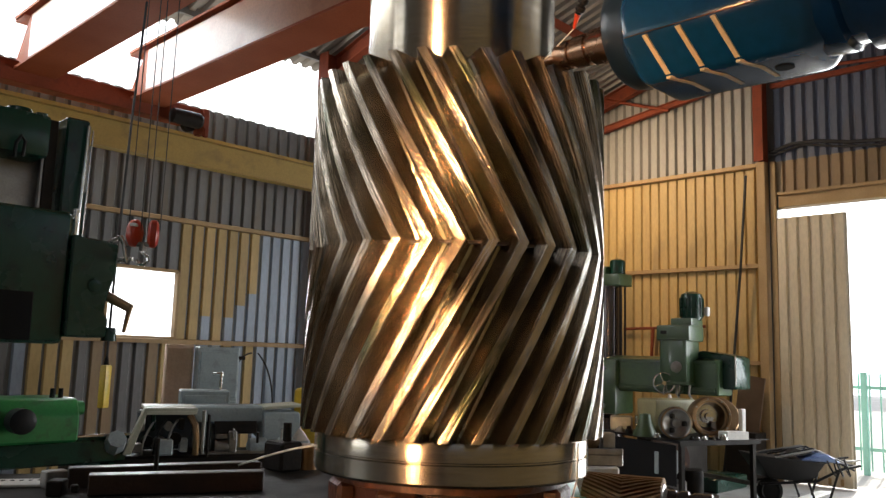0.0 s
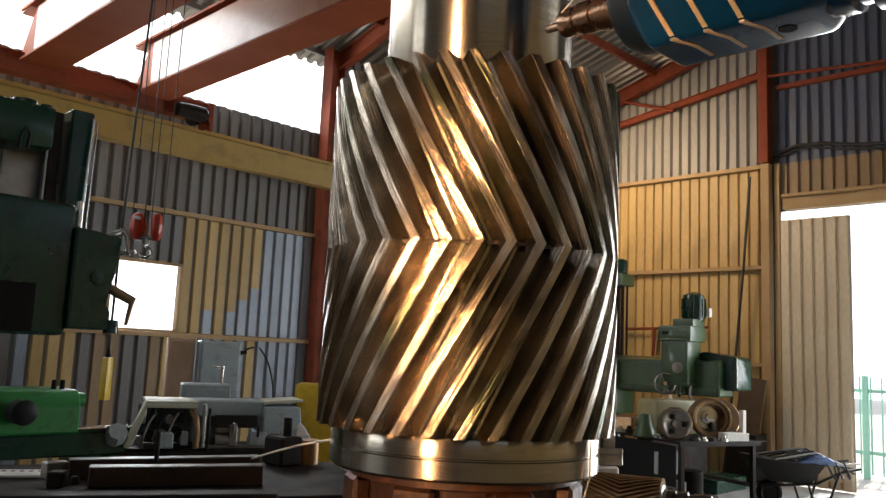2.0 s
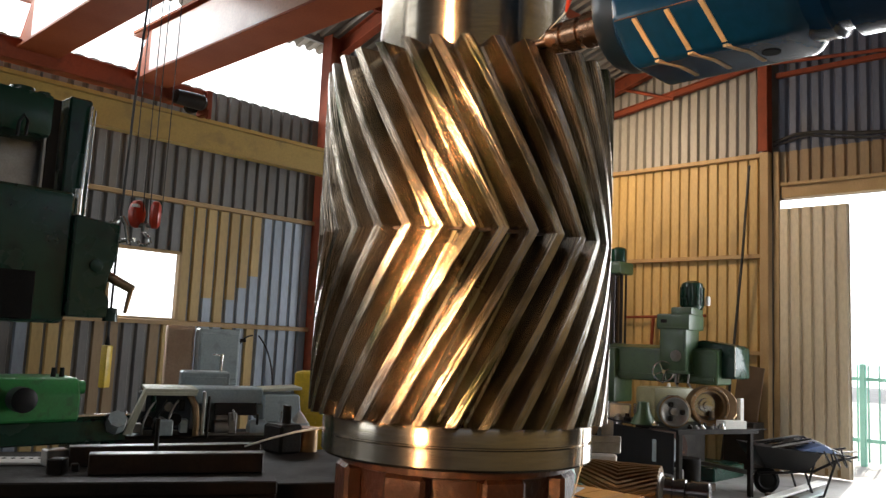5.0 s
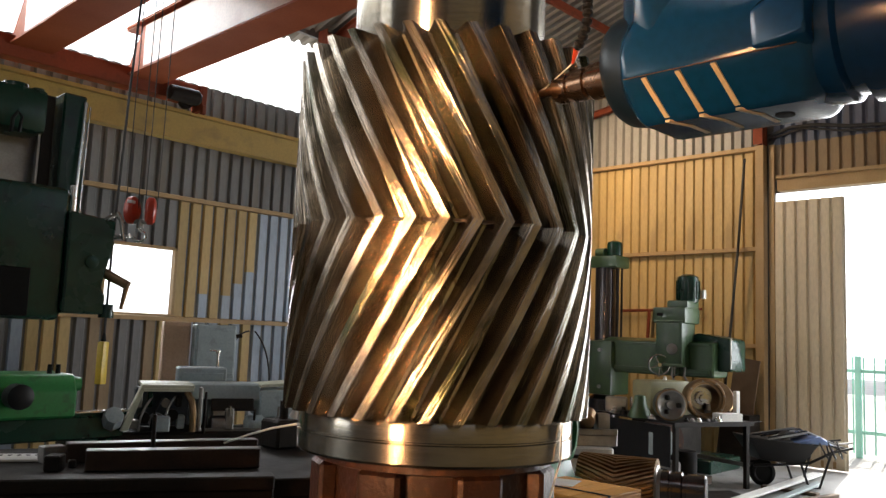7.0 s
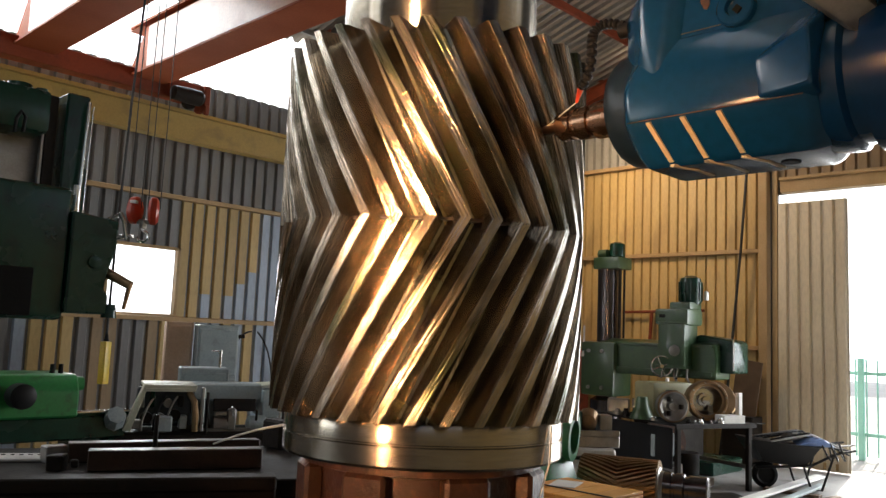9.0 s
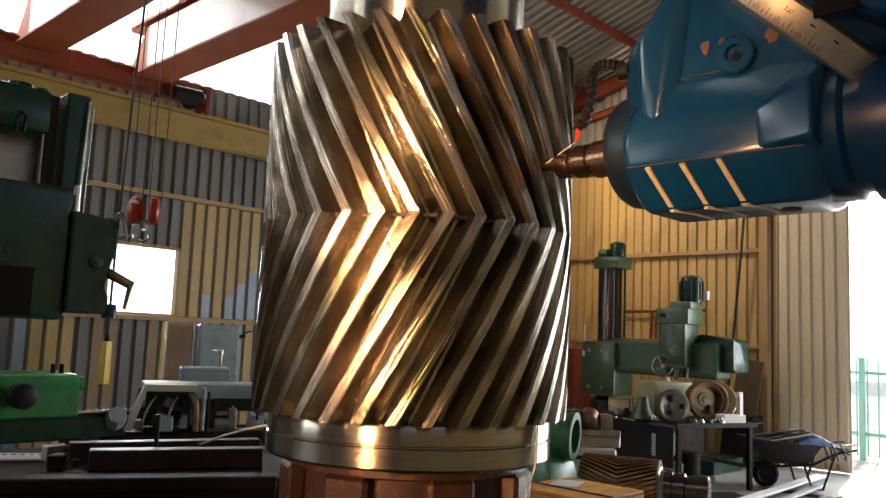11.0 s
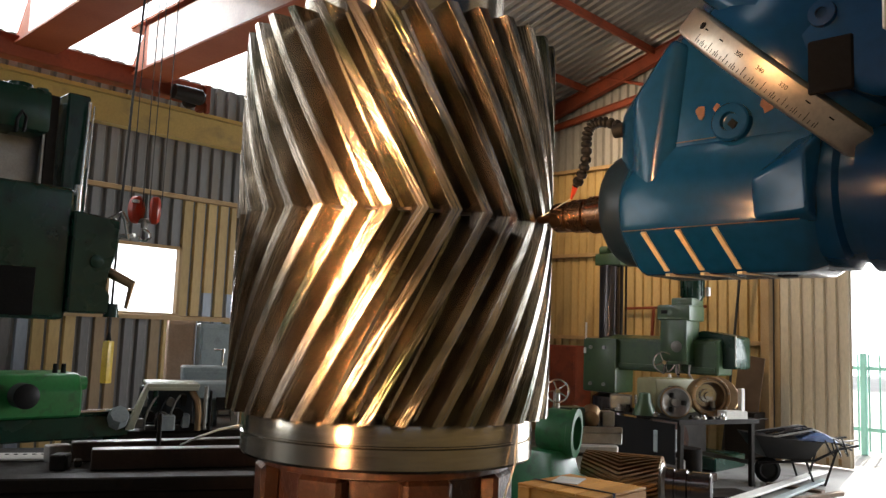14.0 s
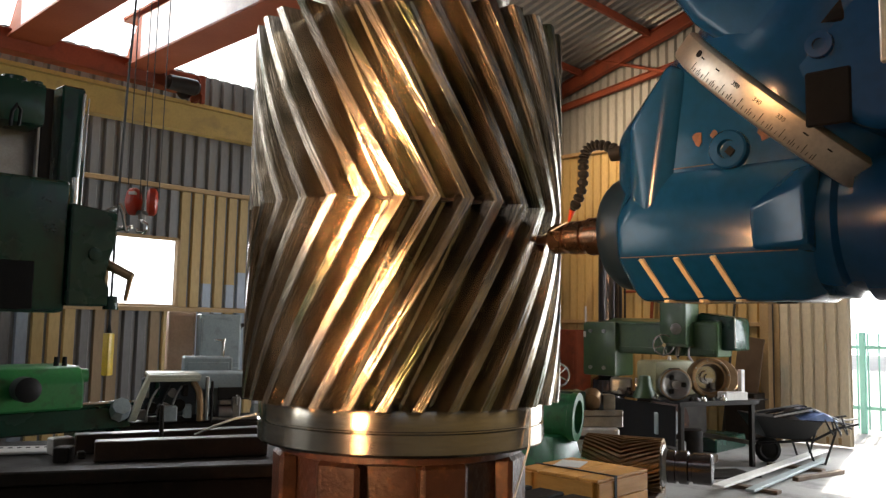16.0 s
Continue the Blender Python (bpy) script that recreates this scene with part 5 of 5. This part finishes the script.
solo("angle_plate", box(box(box(B(), (0, 0, 0.19), (0.07, 0.06, 0.38), 0.004), (-0.08, 0, 0.02), (0.2, 0.16, 0.04), 0.004), (-0.036, -0.02, 0.22), (0.012, 0.05, 0.3), 0.003), paper, "pale angle plate standing on the bench", "angle plate", at=on_bench(1.17, 0.12, 0), rz=-20)
solo("parts_box", box(B(), (0, 0, 0.05), (0.34, 0.18, 0.1), 0.004), paper, "white paper box on the bench", "box", at=on_bench(0.95, 0.06, 0), rz=-24)
for i, (x_, y_, r, h) in enumerate(((0.42, 0.03, 0.045, 0.05), (0.5, 0.07, 0.03, 0.07), (0.34, 0.05, 0.04, 0.04), (0.72, -0.0, 0.05, 0.07), (-0.02, 0.95, 0.05, 0.1), (0.0, 1.15, 0.06, 0.08), (0.05, 1.3, 0.05, 0.12), (0.25, 0.06, 0.035, 0.05), (0.58, 0.02, 0.025, 0.04), (-0.0, 0.42, 0.05, 0.06), (0.02, 0.8, 0.07, 0.12), (0.85, 0.3, 0.06, 0.2), (1.05, 0.45, 0.07, 0.16), (1.22, 0.3, 0.04, 0.1))):
    solo("loose_part", lathe(B(), [(r, 0), (r, h * 0.5), (r * 0.6, h * 0.6), (r * 0.5, h)], 14), (steel_bright, steel_black, steel_dull)[i % 3], "small loose steel part on the bench", "machine part", "loose parts", at=on_bench(x_, y_, 0))
vice = thing("bench_vice", on_bench(0.12, 1.28, 0), 30, label="steel bench vice at the end of the bench", category="vice")
part("body", box(B(), (0, 0, 0.11), (0.16, 0.3, 0.2), 0.02), steel_dull, vice)
part("jaw", box(B(), (0, -0.22, 0.15), (0.2, 0.08, 0.14), 0.012), steel_bright, vice)
part("screw_handle", rod(rod(B(), (0, -0.25, 0.1), (0, -0.42, 0.1), 0.02), (-0.12, -0.42, 0.1), (0.12, -0.42, 0.1), 0.01), steel_bright, vice)
# under the bench
solo("steel_drum", lathe(B(), [(0.17, 0), (0.18, 0.01), (0.18, 0.38), (0.17, 0.4), (0.15, 0.4)], 32), steel_black, "dark steel drum under the bench", "drum", at=on_bench(0.85, 0.75, -0.866))
solo("steel_drum", lathe(B(), [(0.11, 0), (0.12, 0.01), (0.12, 0.28), (0.1, 0.3)], 24), steel_dull, "small dark drum under the bench", "drum", at=on_bench(0.45, 0.55, -0.866))
slot = thing("slotted_casting", on_bench(0.18, 0.45, -0.866), -20, label="grey casting with square openings under the bench", category="casting")
part("body", box(B(), (0, 0, 0.55), (0.34, 0.1, 0.3), 0.02), grey_paint, slot)
part("foot", box(B(), (0, 0, 0.2), (0.16, 0.12, 0.4), 0.01), steel_black, slot)
# black boxes on the face paint the shade of square openings
for s in (-1, 1):
    part("opening", box(B(), (s * 0.08, -0.05, 0.57), (0.06, 0.012, 0.17), 0.003), ink_and_shade, slot)
solo("iron_disc", rod(B(), (0, 0, 0.4), (0.03, 0.05, 0.4), 0.36, seg=40), rust, "rusty iron disc leaning behind the bench", "disc", at=on_bench(0.95, 1.3, -0.826))
solo("timber", box(B(), (0, 0, 0.05), (0.7, 0.14, 0.1), 0.006), wood_dark, "dark timber under the bench", "timber", "timbers", at=on_bench(0.75, 0.35, -0.866), rz=10)
solo("floor_plate", box(B(), (0, 0, 0.012), (0.8, 0.5, 0.024), 0.003), steel_black, "dark sheet lying on the floor", "metal sheet", at=(9.6, 4.5, 0), rz=-30)

# ---------------------------------------------------------------- wheelbarrow, boards, crate, small gear, pump
wb = thing("wheelbarrow", (11.2, 4.25, 0), -44, label="black steel wheelbarrow loaded with blue sheeting", category="wheelbarrow")
bm = hull(B(), [(-0.62, -0.3, 0.66), (-0.62, 0.3, 0.66), (0.28, -0.34, 0.58), (0.28, 0.34, 0.58), (-0.42, -0.2, 0.36), (-0.42, 0.2, 0.36), (0.14, -0.22, 0.32), (0.14, 0.22, 0.32)], 0.015)
part("tray", bm, black_paint, wb)
for s in (-1, 1):
    part("handle", tube(B(), [(-0.5, s * 0.14, 0.28), (0.2, s * 0.24, 0.34), (0.5, s * 0.28, 0.50), (0.76, s * 0.3, 0.56)], 0.018, 8), black_paint, wb)
    part("leg", tube(B(), [(0.1, s * 0.22, 0.33), (0.2, s * 0.23, 0.03), (0.34, s * 0.23, 0.02), (0.5, s * 0.26, 0.5)], 0.016, 8), black_paint, wb)
wl = part("wheel", lathe(B(), [(0.03, -0.035), (0.1, -0.03), (0.125, -0.045), (0.165, -0.035), (0.175, 0.0), (0.165, 0.035), (0.125, 0.045), (0.1, 0.03), (0.03, 0.035)], 28, pose(-0.32, 0, 0.175, 90, 0, 0)), rubber, wb)
part("sheeting", hull(B(), [(-0.02, -0.3, 0.6), (0.2, 0.1, 0.72), (0.42, -0.1, 0.66), (0.5, -0.3, 0.58), (0.3, -0.34, 0.7), (0.05, 0.2, 0.66), (0.6, 0.0, 0.6)], 0.02), blue_cloth, wb, "crumpled blue sheeting")
part("sheeting", hull(B(), [(-0.2, -0.3, 0.63), (0.0, 0.0, 0.74), (0.2, -0.2, 0.7), (-0.1, 0.25, 0.66), (0.18, 0.2, 0.64)], 0.02), black_paint, wb, "black plastic")
random.seed(21)
for k in range(7):
    y_ = -0.3 + 0.1 * k
    part("rod", tube(B(), [(-0.3 + random.uniform(-0.1, 0.1), y_, 0.64), (0.2, y_ * 0.9 + random.uniform(-0.08, 0.08), 0.70 + random.uniform(0, 0.06)),
                           (0.55 + random.uniform(-0.1, 0.1), y_ * 0.8, 0.62 + random.uniform(-0.05, 0.08)), (0.80, y_ * 0.7, 0.56 + random.uniform(-0.1, 0.1))], 0.014, 6),
         black_paint if k % 3 else steel_dull, wb, "" if k % 3 else "bent steel rod")
for k in range(3):
    part("strap", tube(B(), curve_pts((0.3 + 0.12 * k, -0.3, 0.64), (0.5 + 0.1 * k, -0.34, 0.2), (0.55 + 0.1 * k, 0.1 * k, 0.6)), 0.012, 6), black_paint, wb)
for i, (a, b, w_) in enumerate((((8.5, 4.02, 0.06), (12.2, 4.18, 0.06), 0.14), ((8.7, 3.75, 0.05), (11.6, 3.95, 0.05), 0.10))):
    d = Vector(b) - Vector(a)
    solo("long_strip", box(B(), (Vector(a) + Vector(b)) / 2 + Vector((0, 0, 0.02 * (1 - i))), (d.length, w_, 0.03), 0.004, d.to_track_quat("X", "Z").to_matrix().to_4x4()), paper if i == 0 else grey_paint,
         "long pale metal strip lying on timbers", "metal strip", "metal strips")
for x_, y_ in ((9.0, 3.9), (10.8, 4.05)):
    solo("timber", box(B(), (x_, y_, 0.02), (0.12, 0.7, 0.04), 0.004), wood_dark, "dark timber bearer on the floor", "timber", "timbers")
solo("timber", box(B(), (10.4, 3.62, 0.025), (1.0, 0.08, 0.05), 0.006, ROT(radians(-12), 4, "Z")), wood_dark, "dark timber lying on the floor", "timber", "timbers")
crate = thing("wooden_crate", (5.06, 3.42, 0), label="open-topped orange wooden packing crate with black straps", category="crate")
for sy, n_ in ((-0.33, 6), (0.33, 6)):
    for i in range(n_):
        part("board", box(B(), (0, sy, 0.06 + i * 0.122), (0.64, 0.022, 0.116), 0.004), wood, crate, "", None)
for sx in (-0.31, 0.31):
    for i in range(6):
        part("board", box(B(), (sx, 0, 0.06 + i * 0.122), (0.022, 0.63, 0.116), 0.004), wood, crate, "", None)
for i in range(4):
    part("lid_board", box(B(), (0, -0.255 + i * 0.17, 0.742), (0.66, 0.16, 0.02), 0.004), wood, crate, "", None)
for sx in (-0.335, 0.335):
    for sy in (-0.26, 0.26):
        part("batten", box(B(), (sx, sy, 0.37), (0.024, 0.09, 0.73), 0.004), wood, crate, "", None)
part("strap", box(box(B(), (-0.12, 0, 0.757), (0.03, 0.7, 0.004)), (-0.12, -0.346, 0.37), (0.03, 0.004, 0.77)), rubber, crate, "black strap", None)
solo("paper_sheet", box(B(), (0, 0, 0.003), (0.28, 0.2, 0.006), 0.002), paper, "white papers lying on the crate", "paper", at=(5.12, 3.58, 0.7525), rz=20)

# small herringbone pinion lying on timbers
PIN = Matrix.Translation((6.74, 4.1, 0.52)) @ Vector((0.34, -0.94, 0)).to_track_quat("Z", "Y").to_matrix().to_4x4()
pin = thing("herringbone_pinion", (0, 0, 0), label="small brown herringbone pinion with a turned shaft, lying down", category="gear")
part("pinion_body", lathe(B(), [(0.05, -0.36), (0.21, -0.36), (0.21, 0.34), (0.05, 0.34)], 60, PIN), brass, pin)


def small_tooth():
    bm, p, rows = B(), 2 * math.pi / 36, []
    for i in range(-6, 7):
        z = 0.355 * i / 6
        rows.append([bm.verts.new((r * math.cos(a * p - 1.5 * abs(z)), r * math.sin(a * p - 1.5 * abs(z)), z)) for a, r in ((-0.36, 0.205), (-0.2, 0.247), (0.2, 0.247), (0.36, 0.205))])
    for lo, hi in zip(rows, rows[1:]):
        for i in range(3):
            bm.faces.new((lo[i], lo[i + 1], hi[i + 1], hi[i]))
    bm.faces.new(rows[0]), bm.faces.new(rows[-1][::-1])
    return mesh_of("pinion_tooth", bm, brass, None)


st = small_tooth()
for i in range(36):
    part("tooth", st, None, pin).matrix_basis = PIN @ Matrix.Rotation(2 * math.pi * i / 36, 4, "Z")
part("end_ring", lathe(B(), [(0.1, 0.345), (0.19, 0.352), (0.19, 0.362), (0.16, 0.37), (0.15, 0.40)], 48, PIN), steel_dull, pin)
part("shaft", lathe(B(), [(0.15, 0.36), (0.15, 0.47), (0.135, 0.475), (0.135, 0.50), (0.15, 0.505), (0.15, 0.58), (0.125, 0.59), (0.125, 0.62), (0.14, 0.625), (0.14, 0.78), (0.13, 0.79)], 36, PIN), column_steel, pin, "dark turned shaft end with grooves")
for t_ in (-0.25, 0.25):
    c = PIN @ Vector((0, 0, t_))
    solo("timber", box(B(), (c.x, c.y, 0.135), (0.62, 0.16, 0.27), 0.008, ROT(radians(20), 4, "Z")), wood_dark, "dark timber block under the pinion", "timber", "timbers")

green_pump = material("pump_green_enamel", (0.016, 0.13, 0.05), 0.36, 0.0, (0.01, 0.08, 0.03), 0.6, 5, 50, 0.1, dirt=(0.01, 0.03, 0.015), dirt_amount=0.5, coat=0.2)
pump = thing("pump_casing", (5.98, 4.42, 0), 0, label="green cast pump casing with a round dark mouth", category="pump")
part("pedestal", hull(B(), [(sx * w_, sy * w_, z_) for sx in (-1, 1) for sy in (-1, 1) for w_, z_ in ((0.26, 0.0), (0.26, 0.42), (0.17, 0.82))], 0.03), green_pump, pump)
MOUTH = Matrix.Translation((0.08, -0.1, 0.98)) @ Vector((0.35, -0.93, -0.05)).to_track_quat("Z", "Y").to_matrix().to_4x4()
part("volute", lathe(B(), [(0.08, -0.22), (0.17, -0.2), (0.2, -0.1), (0.2, 0.08), (0.215, 0.085), (0.215, 0.14), (0.15, 0.142), (0.14, 0.05), (0.03, 0.04)], 40, MOUTH), green_pump, pump)
# black disc over the mouth's floor paints the shade inside
part("mouth", lathe(B(), [(0.145, 0.06), (0.145, 0.065), (0.03, 0.066)], 32, MOUTH), ink_and_shade, pump, "round mouth, its shade painted as a black disc")
part("flange", box(B(), (0.1, -0.2, 0.3), (0.36, 0.06, 0.6), 0.012), green_pump, pump)
gl = thing("small_lathe", (7.68, 4.82, 0), -40, label="grey and white small lathe with a chrome wheel", category="lathe")
part("cabinet", box(B(), (-0.32, 0, 0.36), (0.66, 0.45, 0.7), 0.02), paper, gl)
part("shelf", box(box(B(), (-0.3, -0.26, 0.62), (0.6, 0.1, 0.03), 0.004), (-0.3, -0.26, 0.42), (0.6, 0.1, 0.03), 0.004), steel_black, gl)
part("bed", box(box(B(), (-0.3, 0, 0.77), (0.74, 0.3, 0.12), 0.01), (-0.3, -0.12, 0.86), (0.74, 0.06, 0.06), 0.004), steel_dull, gl)
part("headstock", box(B(), (-0.48, 0.02, 0.96), (0.3, 0.3, 0.26), 0.03, None, 2), green_dark, gl)
part("tailstock", box(B(), (-0.06, 0, 0.94), (0.14, 0.16, 0.22), 0.02, None, 2), steel_dull, gl)
handwheel("handwheel", gl, Matrix.Translation((-0.66, -0.2, 1.26)) @ Matrix.Rotation(radians(85), 4, "Z") @ Matrix.Rotation(radians(-90), 4, "Y"), 0.12, steel_bright, 5, "chrome handwheel")
part("wheel_post", rod(B(), (-0.66, -0.17, 0.7), (-0.66, -0.17, 1.26), 0.035), steel_dull, gl)
solo("old_grinder", lathe(B(), [(0.05, -0.13), (0.095, -0.1), (0.105, 0.06), (0.07, 0.1), (0.03, 0.12)], 24, pose(0, 0, 0.105, 0, 70, 30)), brass, "brown round motor lying on the lathe", "motor", at=(7.50, 4.97, 0.892))

# ---------------------------------------------------------------- outside the door
fence = thing("yard_fence", (17.5, 2.0, 0), label="pale green steel palisade fence in the yard", category="fence")
for i in range(5):
    part("post", box(B(), (0, 3.2 - i * 2.0, 0.75), (0.11, 0.11, 2.0), 0.01), fence_green, fence)
for i in range(44):
    part("pale", box(B(), (0, 3.5 - i * 0.2, 0.78), (0.02, 0.03, 1.9), 0.003), fence_green, fence, "", None)
part("rail", box(box(B(), (0.03, -0.9, 1.45), (0.05, 8.8, 0.07)), (0.03, -0.9, 0.25), (0.05, 8.8, 0.07)), fence_green, fence, "", None)
haze = material("white_hazy_sky", (1.0, 1.0, 1.0), 1.0, glow=1.35, bump=0)
solo("backdrop", box(box(B(), (70, 0, 14), (0.2, 160, 30)), (0, 70, 40), (160, 0.2, 84)), haze, "white hazy sky in the distance", "sky", kind="structure", smooth=None)
# the lamp behind the camera
wlamp = thing("work_lamp", (-2.1, 0.715, 0), 12, label="tall warm floodlight on a floor stand", category="lamp")
part("stand", rod(rod(B(), (0, 0, 0.0), (0, 0, 0.04), 0.25), (0, 0, 0.04), (0, 0, 1.68), 0.02), steel_black, wlamp)
part("shade", box(B(), (0.0, 0, 2.15), (0.1, 0.5, 0.98), 0.02), steel_black, wlamp)
# added fixture for the wall fill, out of sight behind the gear
hl = thing("wall_fill_fixture", (10.2, 8.14, 6.05), label="added unseen high bay fixture around the warm wall fill", category="lamp")
part("shade", lathe(B(), [(0.06, 0.32), (0.1, 0.3), (0.12, 0.2), (0.25, 0.06), (0.25, 0.05), (0.12, 0.19), (0.05, 0.2)], 28), steel_dull, hl)
part("hanger", rod(B(), (0, 0, 0.3), (0, 0, 1.0), 0.012), steel_black, hl)

# ---------------------------------------------------------------- what moves
def motions():
    # the table carries the gear along the x axis
    slide = [(0, 0.081), (0.5, 0.097), (1, 0.117), (1.5, 0.136), (2, 0.142), (2.5, 0.146), (3, 0.148), (3.5, 0.148), (4, 0.148), (4.3, 0.143), (5.2, 0.103),
             (6.5, 0.045), (7, 0.030), (7.5, 0.013), (8, 0.0), (8.5, -0.014), (9, -0.027), (10.2, -0.065), (11.5, -0.105), (12, -0.119), (12.5, -0.136),
             (13, -0.154), (13.5, -0.172), (14, -0.183), (14.2, -0.183), (14.5, -0.174), (15, -0.158), (15.5, -0.144), (16, -0.133)]
    for ob in (gear, stand, table, tie, lace):
        walk(ob, [(t, pose(GX + d, GY - 0.09 * d, 0)) for t, d in slide])
    # the head climbs, feeds in, then comes down through the cut
    lift = [(0, 0.0, 0.210), (0.5, 0.0, 0.238), (1, 0.001, 0.267), (1.5, 0.003, 0.296), (2, 0.006, 0.311), (2.5, 0.029, 0.312), (3, 0.056, 0.312),
            (3.5, 0.078, 0.311), (4, 0.078, 0.310), (4.4, 0.070, 0.295), (5.4, 0.030, 0.180), (6.5, 0.004, 0.077), (7, 0.003, 0.053), (7.5, 0.002, 0.025),
            (8, 0, 0), (8.5, -0.001, -0.027), (9, -0.003, -0.056), (10.2, -0.003, -0.123), (11.5, 0, -0.196), (12, 0.002, -0.224), (12.5, 0.003, -0.254),
            (13, 0.005, -0.279), (13.5, 0.008, -0.307), (14, 0.01, -0.332), (14.5, 0.01, -0.357), (15, 0.01, -0.383), (15.5, 0.01, -0.410), (16, 0.01, -0.437)]
    walk(head, [(t, pose(HX, HY + dy, HZ + dz)) for t, dy, dz in lift])


motions()
